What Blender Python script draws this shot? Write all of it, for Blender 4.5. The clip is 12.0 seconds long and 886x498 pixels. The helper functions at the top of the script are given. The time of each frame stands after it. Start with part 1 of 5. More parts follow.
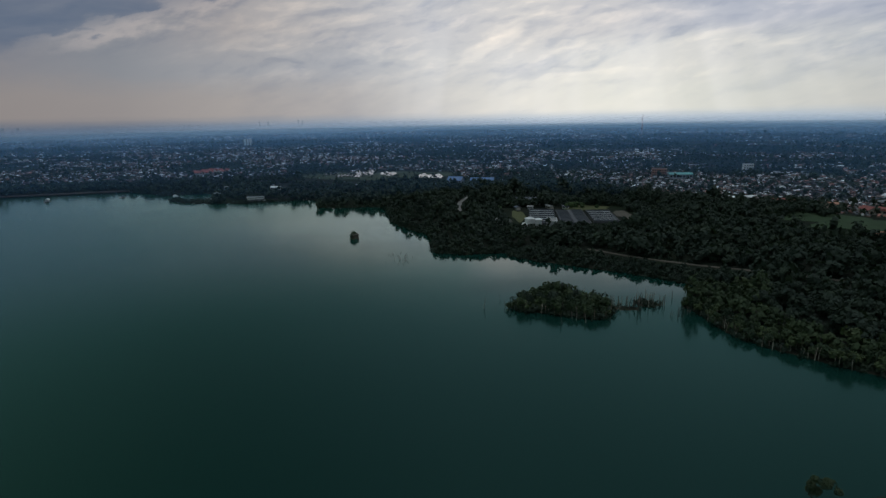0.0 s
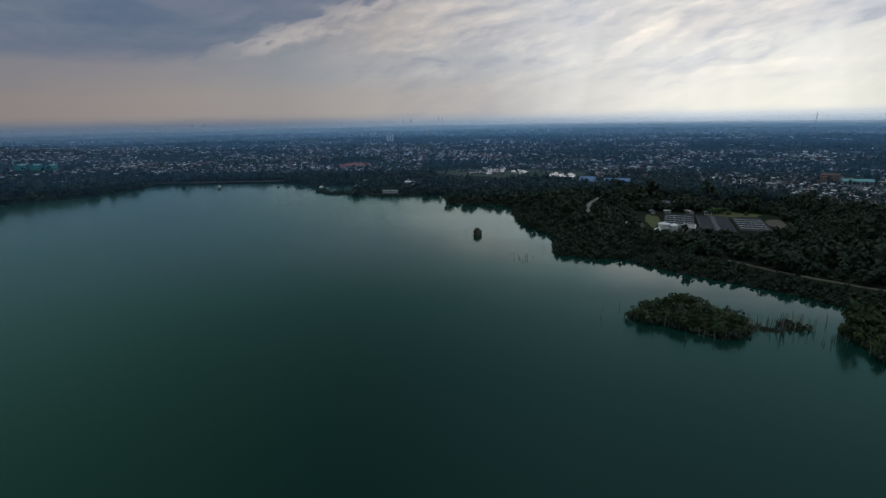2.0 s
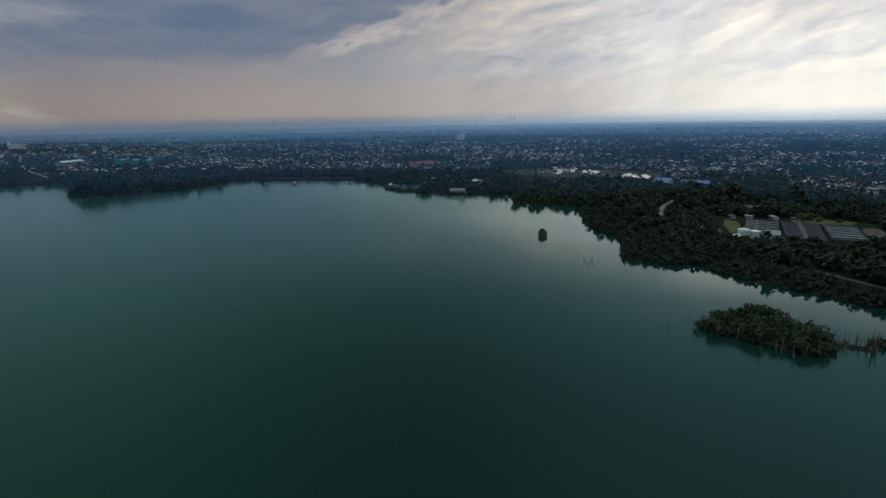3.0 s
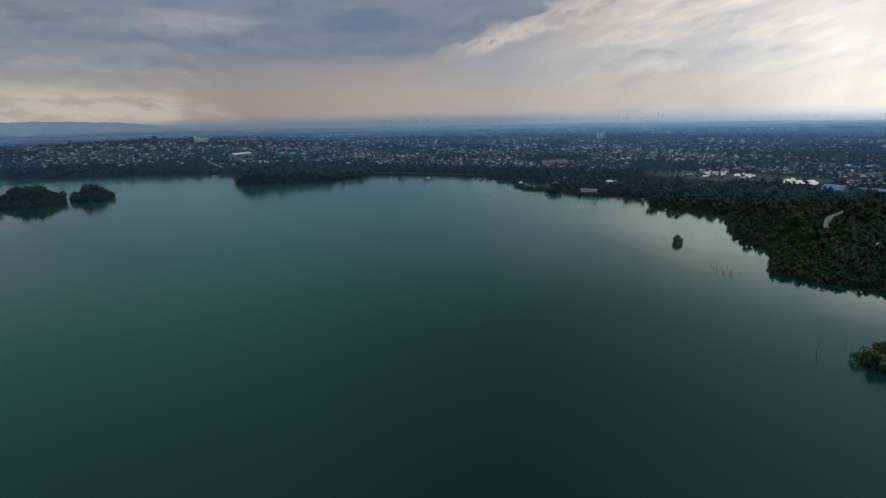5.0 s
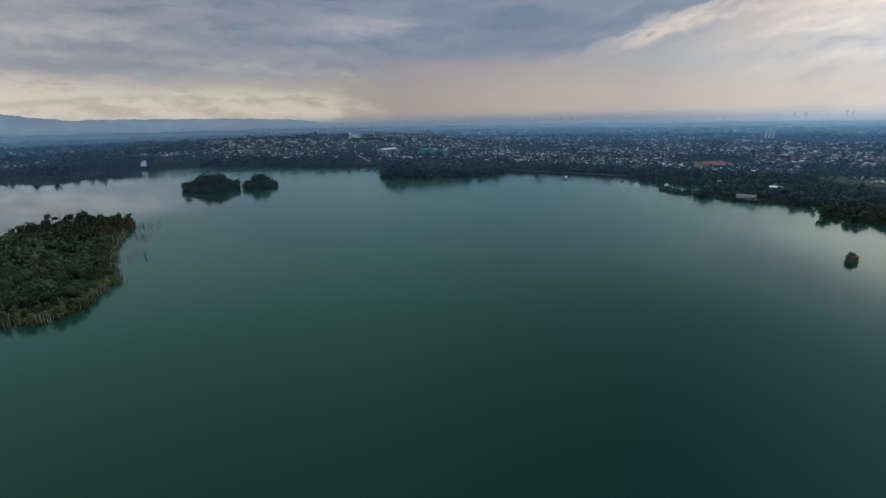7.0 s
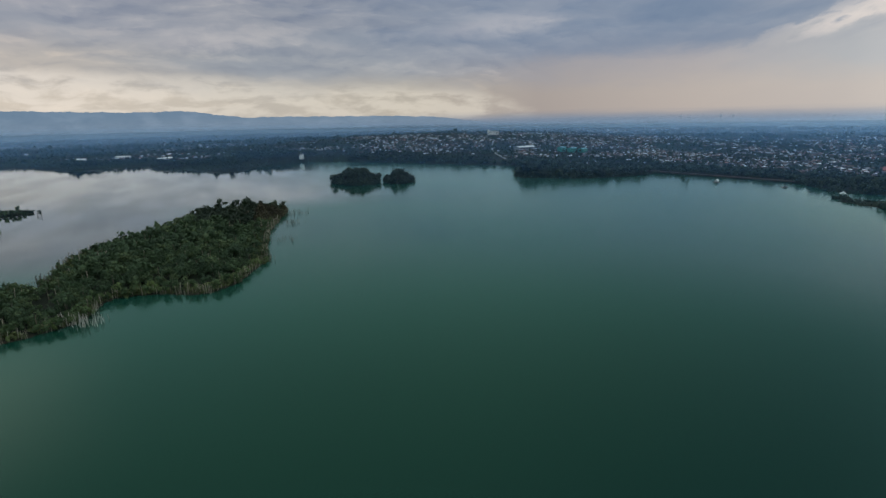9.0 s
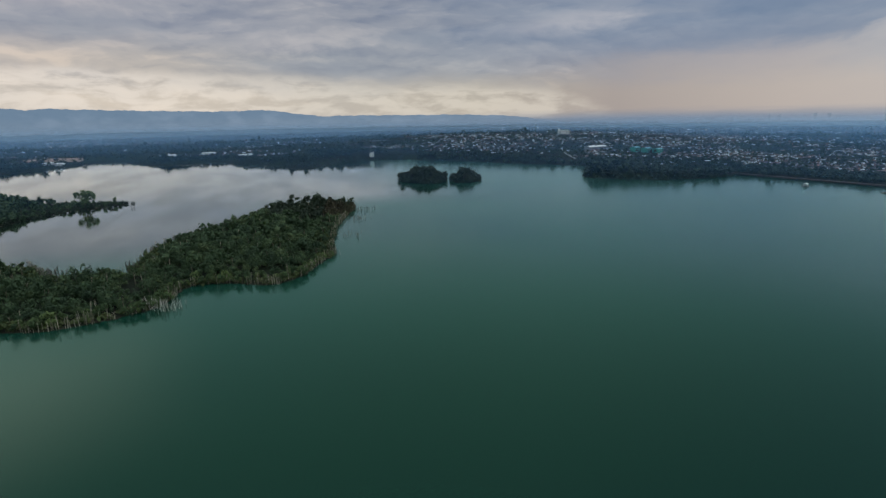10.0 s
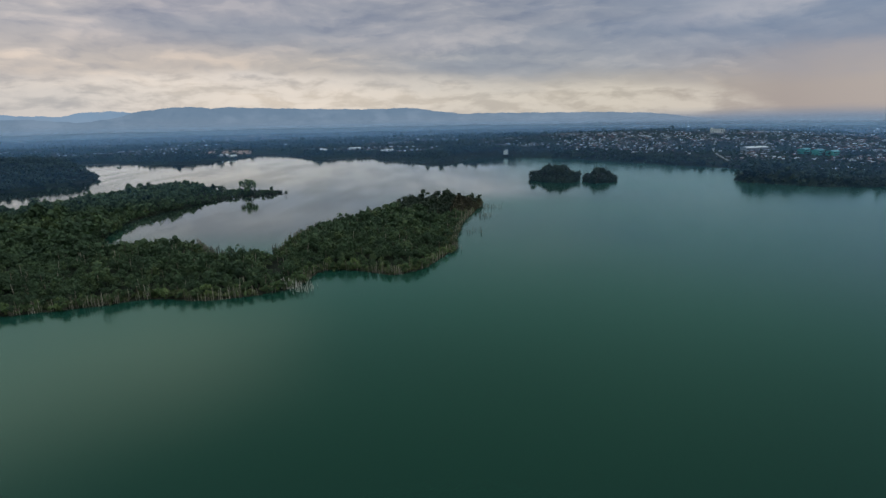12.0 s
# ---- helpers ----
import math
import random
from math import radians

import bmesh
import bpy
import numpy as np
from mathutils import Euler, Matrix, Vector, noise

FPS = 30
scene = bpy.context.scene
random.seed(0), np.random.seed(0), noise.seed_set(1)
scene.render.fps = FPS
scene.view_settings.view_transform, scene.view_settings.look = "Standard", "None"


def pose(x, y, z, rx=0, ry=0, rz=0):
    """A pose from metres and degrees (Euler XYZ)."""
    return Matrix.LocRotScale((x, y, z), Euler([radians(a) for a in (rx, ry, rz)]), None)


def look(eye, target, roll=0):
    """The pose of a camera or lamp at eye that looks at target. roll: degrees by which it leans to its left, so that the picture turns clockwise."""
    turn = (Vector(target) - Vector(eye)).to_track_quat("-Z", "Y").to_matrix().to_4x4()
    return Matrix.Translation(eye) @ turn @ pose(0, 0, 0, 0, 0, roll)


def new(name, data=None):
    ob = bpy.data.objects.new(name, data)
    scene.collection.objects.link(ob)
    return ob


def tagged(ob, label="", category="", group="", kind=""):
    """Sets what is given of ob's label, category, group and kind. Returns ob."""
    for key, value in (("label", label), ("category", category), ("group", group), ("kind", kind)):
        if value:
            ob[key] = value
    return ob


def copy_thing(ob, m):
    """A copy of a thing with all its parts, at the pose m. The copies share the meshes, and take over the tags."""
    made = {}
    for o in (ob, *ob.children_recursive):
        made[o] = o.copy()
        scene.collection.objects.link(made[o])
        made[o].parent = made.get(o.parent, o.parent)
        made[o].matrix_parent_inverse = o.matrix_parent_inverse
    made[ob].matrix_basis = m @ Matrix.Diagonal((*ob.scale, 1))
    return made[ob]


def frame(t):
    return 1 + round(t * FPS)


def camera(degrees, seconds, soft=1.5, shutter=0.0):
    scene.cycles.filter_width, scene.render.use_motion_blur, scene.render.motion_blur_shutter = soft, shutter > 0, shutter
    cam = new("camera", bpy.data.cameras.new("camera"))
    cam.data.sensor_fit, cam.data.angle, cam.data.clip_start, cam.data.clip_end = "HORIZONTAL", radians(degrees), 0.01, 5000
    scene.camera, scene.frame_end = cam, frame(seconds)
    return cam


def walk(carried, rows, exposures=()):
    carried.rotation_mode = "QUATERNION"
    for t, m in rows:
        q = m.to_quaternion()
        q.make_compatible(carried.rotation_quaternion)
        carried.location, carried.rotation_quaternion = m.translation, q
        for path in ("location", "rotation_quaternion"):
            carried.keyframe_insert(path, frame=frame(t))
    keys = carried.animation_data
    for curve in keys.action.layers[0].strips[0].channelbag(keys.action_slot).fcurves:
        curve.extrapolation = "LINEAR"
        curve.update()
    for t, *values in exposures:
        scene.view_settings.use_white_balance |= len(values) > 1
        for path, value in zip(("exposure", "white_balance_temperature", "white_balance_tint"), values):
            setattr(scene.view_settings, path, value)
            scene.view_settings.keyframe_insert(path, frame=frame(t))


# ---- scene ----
cam = camera(79.27, 12.0, 1.45)
PATH = [
    (0, (0.000, 0.000, 100.000), (-0.000, 97.026, 75.794), -1.066),
    (0.5, (1.881, 0.011, 100.031), (-4.178, 96.848, 75.825), -1.066),
    (1, (3.761, 0.182, 100.062), (-8.171, 96.472, 75.855), -1.066),
    (1.5, (5.633, 0.507, 100.092), (-12.229, 95.875, 75.886), -1.066),
    (2, (7.490, 0.979, 100.123), (-16.612, 94.963, 75.917), -1.066),
    (2.5, (9.324, 1.590, 100.154), (-20.930, 93.779, 75.948), -1.066),
    (3, (11.128, 2.336, 100.185), (-25.044, 92.367, 75.979), -1.066),
    (5, (17.889, 6.520, 100.308), (-39.572, 84.702, 76.102), -1.066),
    (5.5, (19.428, 7.834, 100.339), (-43.012, 82.099, 76.133), -1.066),
    (6, (20.892, 9.241, 100.370), (-46.322, 79.215, 76.163), -1.066),
    (6.5, (22.274, 10.736, 100.400), (-49.431, 76.101, 76.194), -1.066),
    (7, (23.565, 12.311, 100.431), (-52.181, 72.946, 76.225), -1.066),
    (7.5, (24.759, 13.960, 100.462), (-54.713, 69.623, 76.256), -1.066),
    (9.5, (28.407, 21.164, 100.585), (-62.600, 54.807, 76.379), -1.066),
    (10, (29.000, 23.083, 100.616), (-63.959, 50.883, 76.410), -1.066),
    (10.5, (29.450, 25.037, 100.647), (-64.998, 47.257, 76.441), -1.066),
    (11, (29.750, 27.018, 100.678), (-65.880, 43.414, 76.471), -1.066),
    (11.5, (29.893, 29.020, 100.708), (-66.611, 39.075, 76.502), -1.066),
    (12, (29.871, 31.036, 100.739), (-67.083, 34.770, 76.533), -1.066),
]
EXPOSURE = [(0, -0.36, 6200, 9), (3, -0.10, 6350, 8.5), (6, 0.26, 6580, 8), (9, 0.47, 6560, 7), (12, 0.48, 6550, 8)]
walk(cam, [(t, look(eye, target, roll)) for t, eye, target, roll in PATH], EXPOSURE)


# ---- node helpers ----
class Nodes:
    """A small wrapper that wires up a node tree."""

    def __init__(self, tree):
        self.tree = tree
        tree.nodes.clear()

    def add(self, kind, **inputs):
        n = self.tree.nodes.new(kind)
        for k, v in inputs.items():
            self.put(n.inputs[k.replace("_", " ")], v)
        return n

    def put(self, socket, v):
        if isinstance(v, bpy.types.NodeSocket):
            self.tree.links.new(v, socket)
        elif isinstance(v, (tuple, list)) and socket.type == "RGBA":
            socket.default_value = (*v, 1) if len(v) == 3 else v
        else:
            socket.default_value = v

    def math(self, op, a, b=0.0, c=0.0):
        n = self.tree.nodes.new("ShaderNodeMath")
        n.operation = op
        for k, v in zip(range(3), (a, b, c)):
            self.put(n.inputs[k], v)
        return n.outputs[0]

    def step(self, v, lo, hi, a=0.0, b=1.0):
        n = self.add("ShaderNodeMapRange")
        n.interpolation_type = "SMOOTHSTEP"
        for k, w in zip(("Value", "From Min", "From Max", "To Min", "To Max"), (v, lo, hi, a, b)):
            self.put(n.inputs[k], w)
        return n.outputs[0]

    def mix(self, f, a, b, mode="MIX"):
        n = self.add("ShaderNodeMix")
        n.data_type, n.blend_type = "RGBA", mode
        self.put(n.inputs[0], f)
        self.put(n.inputs[6], a)
        self.put(n.inputs[7], b)
        return n.outputs[2]

    def noise(self, vec, scale, detail=3.0, rough=0.55, dims="3D"):
        n = self.add("ShaderNodeTexNoise")
        n.noise_dimensions = dims
        if vec is not None:
            self.put(n.inputs["W" if dims == "1D" else "Vector"], vec)
        n.inputs["Scale"].default_value = scale
        n.inputs["Detail"].default_value = detail
        n.inputs["Roughness"].default_value = rough
        return n.outputs[0]

    def ramp(self, f, stops):
        n = self.add("ShaderNodeValToRGB")
        e = n.color_ramp.elements
        while len(e) < len(stops):
            e.new(0.5)
        for el, (p, c) in zip(e, stops):
            el.position, el.color = p, (*c, 1)
        self.put(n.inputs[0], f)
        return n.outputs[0]


# ---- world: an overcast evening sky ----
SUN_AZ, SUN_EL = -9.0, 76.0
world = bpy.data.worlds.new("evening_sky")
scene.world = world
world.use_nodes = True
W = Nodes(world.node_tree)
way = W.add("ShaderNodeTexCoord").outputs["Generated"]
sep = W.add("ShaderNodeSeparateXYZ", Vector=way)
dx, dy, dz = sep.outputs
az = W.math("MULTIPLY", W.math("ARCTAN2", W.math("MULTIPLY", dx, -1.0), dy), 57.2958)
el = W.math("MULTIPLY", W.math("ARCSINE", dz), 57.2958)
def field(u, v, w, detail=6, rough=0.56):
    """Cloud texture over azimuth and height."""
    return W.noise(W.add("ShaderNodeCombineXYZ", X=u, Y=v, Z=w).outputs[0], 1.0, detail, rough)


slant = W.math("ADD", el, W.math("MULTIPLY", az, 0.27))
drift = W.math("MULTIPLY", W.math("SUBTRACT", field(W.math("MULTIPLY", az, 0.11), W.math("MULTIPLY", el, 0.30), 5.0, 3), 0.5), 2.2)
streak = field(W.math("MULTIPLY", az, 0.080), W.math("MULTIPLY", W.math("ADD", slant, drift), 0.30), 1.0, 4, 0.50)
puff = field(W.math("MULTIPLY", az, 0.30), W.math("MULTIPLY", slant, 0.75), 2.0, 5, 0.55)
level = field(W.math("MULTIPLY", az, 0.060), W.math("MULTIPLY", W.math("ADD", el, drift), 0.30), 7.0, 5, 0.50)
ragged = field(W.math("MULTIPLY", az, 0.26), W.math("MULTIPLY", W.math("ADD", el, drift), 0.95), 4.0, 6, 0.60)
wisp = W.math("SUBTRACT", W.math("ADD", W.math("MULTIPLY", level, 0.65), W.math("MULTIPLY", ragged, 0.35)), 0.5)
azw = W.math("ADD", az, W.math("MULTIPLY", wisp, 20.0))
elw = W.math("ADD", el, W.math("MULTIPLY", wisp, 4.5))
north = W.step(azw, 66, 40)
cloud = W.math("ADD", W.math("MULTIPLY", W.math("ADD", W.math("MULTIPLY", streak, 0.62), W.math("MULTIPLY", puff, 0.38)), north),
               W.math("MULTIPLY", W.math("ADD", W.math("MULTIPLY", level, 0.55), W.math("MULTIPLY", ragged, 0.45)), W.math("SUBTRACT", 1.0, north)))


def round_horizon(*stops):
    """Sky tones along the horizon, as (azimuth, display colour, stops of light it was judged at)."""
    rows = []
    for a, c, stop in stops:
        rows.append(((a + 45) / 180, tuple(k * ((v / 255 + 0.055) / 1.055) ** 2.4 / 2 ** stop for v, k in zip(c, (1.21, 1.18, 1.15)))))
    return W.ramp(W.math("DIVIDE", W.math("ADD", az, 45.0), 180.0), rows)


low = round_horizon((-38, (186, 186, 181), -0.36), (-27, (202, 202, 194), -0.36), (-17, (218, 216, 206), -0.36), (-8, (216, 213, 205), -0.36), (1, (190, 188, 185), -0.36), (10, (163, 160, 160), -0.30),
                    (20, (164, 158, 155), -0.15), (30, (153, 147, 146), 0.0), (42, (156, 148, 146), 0.2), (56, (149, 141, 140), 0.38), (70, (172, 165, 156), 0.47), (84, (173, 167, 161), 0.47), (100, (188, 179, 170), 0.47), (112, (186, 178, 171), 0.47), (122, (166, 164, 166), 0.47))
mid = round_horizon((-38, (180, 182, 183), -0.36), (-27, (198, 197, 193), -0.36), (-17, (212, 210, 204), -0.36), (-8, (206, 204, 201), -0.36), (1, (186, 186, 186), -0.36), (10, (162, 163, 167), -0.30),
                    (20, (158, 158, 161), -0.15), (30, (141, 143, 149), 0.0), (42, (143, 140, 146), 0.2), (56, (138, 137, 146), 0.38), (70, (143, 147, 157), 0.47), (84, (144, 148, 157), 0.47), (100, (172, 166, 163), 0.47), (112, (182, 173, 168), 0.47), (122, (176, 169, 167), 0.47))
high = round_horizon((-38, (162, 166, 177), -0.36), (-27, (172, 175, 184), -0.36), (-17, (192, 190, 190), -0.36), (-8, (198, 195, 192), -0.36), (1, (188, 187, 188), -0.36), (10, (176, 173, 172), -0.30),
                     (20, (163, 158, 157), -0.15), (30, (138, 140, 147), 0.0), (42, (116, 125, 141), 0.2), (56, (128, 136, 152), 0.38), (70, (132, 138, 152), 0.47), (84, (140, 143, 154), 0.47), (100, (146, 148, 159), 0.47), (112, (150, 150, 161), 0.47), (122, (163, 161, 167), 0.47))
sky = W.mix(W.step(elw, 5.0, 8.5), W.mix(W.step(elw, 1.6, 5.0), low, mid), high)
# lumps and streaks: greyer-blue undersides, paler tops; smoother in the haze below
busy = W.math("MULTIPLY", W.step(elw, 1.0, 6.5, 0.30, 1.0), W.math("SUBTRACT", 1.0, W.math("MULTIPLY", W.math("MULTIPLY", W.step(az, 14, 30), W.step(az, 62, 54)), W.step(el, 7.8, 5.0, 0.0, 0.85))))
sky = W.mix(W.math("MULTIPLY", busy, W.step(cloud, 0.50, 0.36)), sky, (0.76, 0.80, 0.88), "MULTIPLY")
sky = W.mix(W.math("MULTIPLY", busy, W.step(cloud, 0.51, 0.66)), sky, (1.22, 1.18, 1.12), "MULTIPLY")
def heaped(lift):
    """Heaped cloud seen at a slant, moved up by lift degrees."""
    e = W.math("ADD", W.math("ADD", el, drift), lift)
    return field(W.math("ADD", W.math("MULTIPLY", az, 0.16), W.math("MULTIPLY", wisp, 1.2)), W.math("MULTIPLY", W.math("ADD", e, W.math("MULTIPLY", W.math("MULTIPLY", az, 0.16), north)), 0.50), 9.0, 5, 0.50)


# lit tops and shaded undersides
relief = W.math("SUBTRACT", heaped(0.0), heaped(0.70))
relief = W.math("MULTIPLY", relief, W.math("MULTIPLY", busy, W.step(az, 30, 70, 0.80, 1.0)))
sky = W.mix(W.step(relief, 0.0, 0.18, 0.0, 0.75), sky, (1.34, 1.27, 1.18), "MULTIPLY")
sky = W.mix(W.step(relief, 0.0, -0.18, 0.0, 0.75), sky, (0.72, 0.76, 0.84), "MULTIPLY")
# the dark blue bank of cloud, ragged and lit along its brink
brink = W.math("ADD", W.math("ADD", az, W.math("MULTIPLY", el, 3.0)), W.math("MULTIPLY", W.math("SUBTRACT", puff, 0.5), 16.0))
dark = W.math("MULTIPLY", W.math("MULTIPLY", W.step(brink, 51, 58), W.step(azw, 80, 52, 0.22, 1.0)), W.math("MULTIPLY", W.step(elw, 4.2, 6.3), W.step(az, 120, 92)))
dark = W.math("MULTIPLY", dark, W.step(el, 32, 16))
sky = W.mix(W.math("MULTIPLY", dark, 0.70), sky, W.mix(W.step(level, 0.40, 0.62), (0.112, 0.158, 0.245), (0.182, 0.212, 0.280)))
edge = W.math("MULTIPLY", W.math("MULTIPLY", W.step(brink, 48.5, 52.5), W.step(brink, 56.5, 53.5)), W.math("MULTIPLY", W.math("MULTIPLY", W.step(elw, 5.2, 7.2), W.step(az, 44, 32)), W.step(puff, 0.34, 0.62, 0.15, 1.0)))
sky = W.mix(W.math("MULTIPLY", edge, 0.55), sky, (0.66, 0.57, 0.52))


def bank(a, e, wide, high, lean, strength, colour):
    """A single soft cloud with torn edges."""
    global sky
    u = W.math("DIVIDE", W.math("SUBTRACT", azw, a), wide)
    v = W.math("DIVIDE", W.math("ADD", W.math("SUBTRACT", W.math("ADD", el, W.math("MULTIPLY", wisp, 1.6)), e), W.math("MULTIPLY", W.math("SUBTRACT", az, a), lean)), high)
    r = W.math("SQRT", W.math("ADD", W.math("MULTIPLY", u, u), W.math("MULTIPLY", v, v)))
    sky = W.mix(W.math("MULTIPLY", W.math("MULTIPLY", W.step(r, 1.25, 0.25), strength), W.step(ragged, 0.25, 0.62, 0.45, 1.0)), sky, colour)


# pale lens-shaped clouds in the bank, grey bars over the cream breaks
bank(60.5, 8.5, 6.0, 1.3, 0.05, 0.38, (0.46, 0.43, 0.44))
bank(88.0, 6.9, 6.0, 1.1, 0.03, 0.40, (0.47, 0.43, 0.425))
bank(76.0, 7.6, 7.0, 1.0, 0.02, 0.45, (0.17, 0.20, 0.255))
bank(84.0, 4.6, 13.0, 0.8, -0.05, 0.55, (0.205, 0.225, 0.27))
bank(107.0, 7.9, 11.0, 1.5, -0.02, 0.50, (0.20, 0.22, 0.265))
# bright cream breaks over the mountains, cut off by the far shower
cream = W.math("MULTIPLY", W.step(W.math("ADD", azw, W.math("MULTIPLY", el, -1.2)), 56, 63), W.step(W.math("SUBTRACT", elw, W.step(az, 66, 108, 0.0, 1.7)), 3.3, 1.9))
cream = W.math("MULTIPLY", W.math("MULTIPLY", cream, W.step(az, 150, 112)), W.step(ragged, 0.36, 0.58, 0.12, 1.0))
sky = W.mix(W.math("MULTIPLY", cream, 0.45), sky, W.mix(W.step(az, 80, 105), (0.60, 0.55, 0.49), (0.70, 0.63, 0.58)))
# soft shafts of light below the hidden sun
off = W.math("ABSOLUTE", W.math("ADD", az, 16.0))
fan = W.math("ADD", az, W.math("MULTIPLY", W.math("ADD", az, 9.0), W.math("MULTIPLY", el, 0.02)))
beam = W.math("MULTIPLY", W.math("MULTIPLY", W.step(W.noise(fan, 0.17, 2, 0.5, "1D"), 0.40, 0.66), W.step(off, 27, 12)), W.step(elw, 10, 5))
sky = W.mix(W.math("MULTIPLY", beam, 0.15), sky, (1.4, 1.33, 1.26))
# the overcast overhead: dull at middle height, brightest at the zenith
sunward = W.step(off, 46, 8)
vault = W.mix(W.step(el, 45, 75), W.mix(sunward, W.mix(W.step(az, 25, 66), (0.095, 0.150, 0.165), (0.155, 0.255, 0.240)), (0.205, 0.305, 0.335)), (0.96, 1.09, 1.27))
sky = W.mix(W.step(el, 12.0, 20.0), sky, vault)
# a pale break in the cloud, high in the west
gap = W.math("MULTIPLY", W.math("MULTIPLY", W.step(azw, 96, 118), W.step(azw, 150, 132)), W.math("MULTIPLY", W.step(elw, 15, 22), W.step(elw, 32, 24)))
sky = W.mix(W.math("MULTIPLY", gap, 0.40), sky, (0.98, 0.92, 0.76))
# haze along the horizon
sky = W.mix(W.step(el, 0.15, -1.1, 0.0, 0.9), sky, W.mix(W.step(off, 62, 12), (0.175, 0.20, 0.26), (0.52, 0.58, 0.66)))
sky = W.mix(W.step(el, -0.5, -1.6, 0.0, 0.95), sky, W.mix(W.step(off, 60, 15), (0.10, 0.145, 0.21), (0.24, 0.31, 0.40)))
nishita = W.add("ShaderNodeTexSky")
nishita.sky_type, nishita.sun_disc = "NISHITA", False
nishita.sun_elevation, nishita.sun_rotation = radians(SUN_EL), radians(-SUN_AZ)
clear = W.mix(1.0, nishita.outputs[0], (0.08, 0.08, 0.08), "MULTIPLY")
sky = W.mix(0.95, clear, sky)
W.add("ShaderNodeOutputWorld", Surface=W.add("ShaderNodeBackground", Color=sky, Strength=1.0).outputs[0])

lamp = bpy.data.lights.new("sun", "SUN")
lamp.energy, lamp.angle, lamp.color = 0.5, radians(20), (1.0, 0.96, 0.9)
sun = new("sun", lamp)
sun.matrix_world = pose(0, 0, 500, -(90 - SUN_EL), 0, SUN_AZ)


# ---- materials ----
def material(name):
    m = bpy.data.materials.new(name)
    m.use_nodes = True
    return m, Nodes(m.node_tree)


def finish(N, shader):
    N.add("ShaderNodeOutputMaterial", Surface=shader)


def surface(name, colours, scale=0.3, rough=0.85, metal=0.0, bump=0.3, by="island", spec=0.3):
    """A worn surface: its colour is picked per piece, then varied by noise at two scales."""
    m, N = material(name)
    pos = N.add("ShaderNodeNewGeometry").outputs["Position"]
    if by == "island":
        pick = N.add("ShaderNodeNewGeometry").outputs["Random Per Island"]
    elif by == "object":
        pick = N.add("ShaderNodeObjectInfo").outputs["Random"]
    else:
        pick = N.noise(pos, scale * 0.2, 4)
    col = N.ramp(pick, [(k / max(1, len(colours) - (by == "noise")), c) for k, c in enumerate(colours)])
    if by != "noise":
        col.node.color_ramp.interpolation = "CONSTANT"
    a, b = N.noise(pos, scale, 4), N.noise(pos, scale * 9, 3)
    v = N.math("ADD", N.math("MULTIPLY", a, 0.7), N.math("MULTIPLY", b, 0.5))
    col = N.mix(1.0, col, N.ramp(v, [(0.3, (0.62, 0.61, 0.6)), (0.85, (1.25, 1.25, 1.25))]), "MULTIPLY")
    bsdf = N.add("ShaderNodeBsdfPrincipled", Base_Color=col, Roughness=rough, Metallic=metal)
    bsdf.inputs["Specular IOR Level"].default_value = spec
    if bump:
        N.put(bsdf.inputs["Normal"], N.add("ShaderNodeBump", Strength=bump, Distance=0.2, Height=b).outputs[0])
    finish(N, bsdf.outputs[0])
    return m


def foliage(name, dark, mid, light, by="island"):
    m, N = material(name)
    geo = N.add("ShaderNodeNewGeometry")
    pos = geo.outputs["Position"]
    stand = N.noise(pos, 0.035, 3)
    one = N.noise(pos, 0.16, 2)
    leaf = geo.outputs["Random Per Island"]
    kind = N.add("ShaderNodeAttribute")
    kind.attribute_name = "tone"
    own = kind.outputs["Fac"] if by == "island" else N.add("ShaderNodeObjectInfo").outputs["Random"]
    v = N.math("ADD", N.math("MULTIPLY", leaf, 0.12), N.math("MULTIPLY", N.step(one, 0.3, 0.7), 0.24))
    v = N.math("ADD", v, N.math("ADD", N.math("MULTIPLY", N.step(stand, 0.35, 0.65), 0.24), N.math("MULTIPLY", own, 0.42)))
    col = N.ramp(v, [(0.1, dark), (0.55, mid), (1.0, light)])
    if by == "object":
        col = N.mix(1.0, col, N.ramp(N.add("ShaderNodeObjectInfo").outputs["Random"], [(0, (0.65, 0.72, 0.7)), (1, (1.25, 1.2, 1.0))]), "MULTIPLY")
    body = N.add("ShaderNodeBsdfPrincipled", Base_Color=col, Roughness=0.75)
    body.inputs["Specular IOR Level"].default_value = 0.25
    thin = N.add("ShaderNodeBsdfTranslucent", Color=N.mix(1.0, col, (0.9, 1.1, 0.5), "MULTIPLY"))
    mixed = N.add("ShaderNodeMixShader")
    mixed.inputs[0].default_value = 0.18
    N.put(mixed.inputs[1], body.outputs[0])
    N.put(mixed.inputs[2], thin.outputs[0])
    finish(N, mixed.outputs[0])
    return m


LEAF = foliage("leaves", (0.022, 0.042, 0.024), (0.051, 0.085, 0.041), (0.115, 0.146, 0.062))
LEAF_ONE = foliage("tree_leaves", (0.032, 0.056, 0.028), (0.076, 0.116, 0.052), (0.150, 0.190, 0.080), by="object")
# a darker copy of the leaves: the eastern woods' dim light put into colour
LEAF_DIM = foliage("dimmed_leaves", (0.020, 0.032, 0.024), (0.028, 0.043, 0.028), (0.041, 0.057, 0.032))
LEAF_BELT = foliage("shore_wood_leaves", (0.023, 0.038, 0.018), (0.040, 0.060, 0.025), (0.068, 0.086, 0.034))
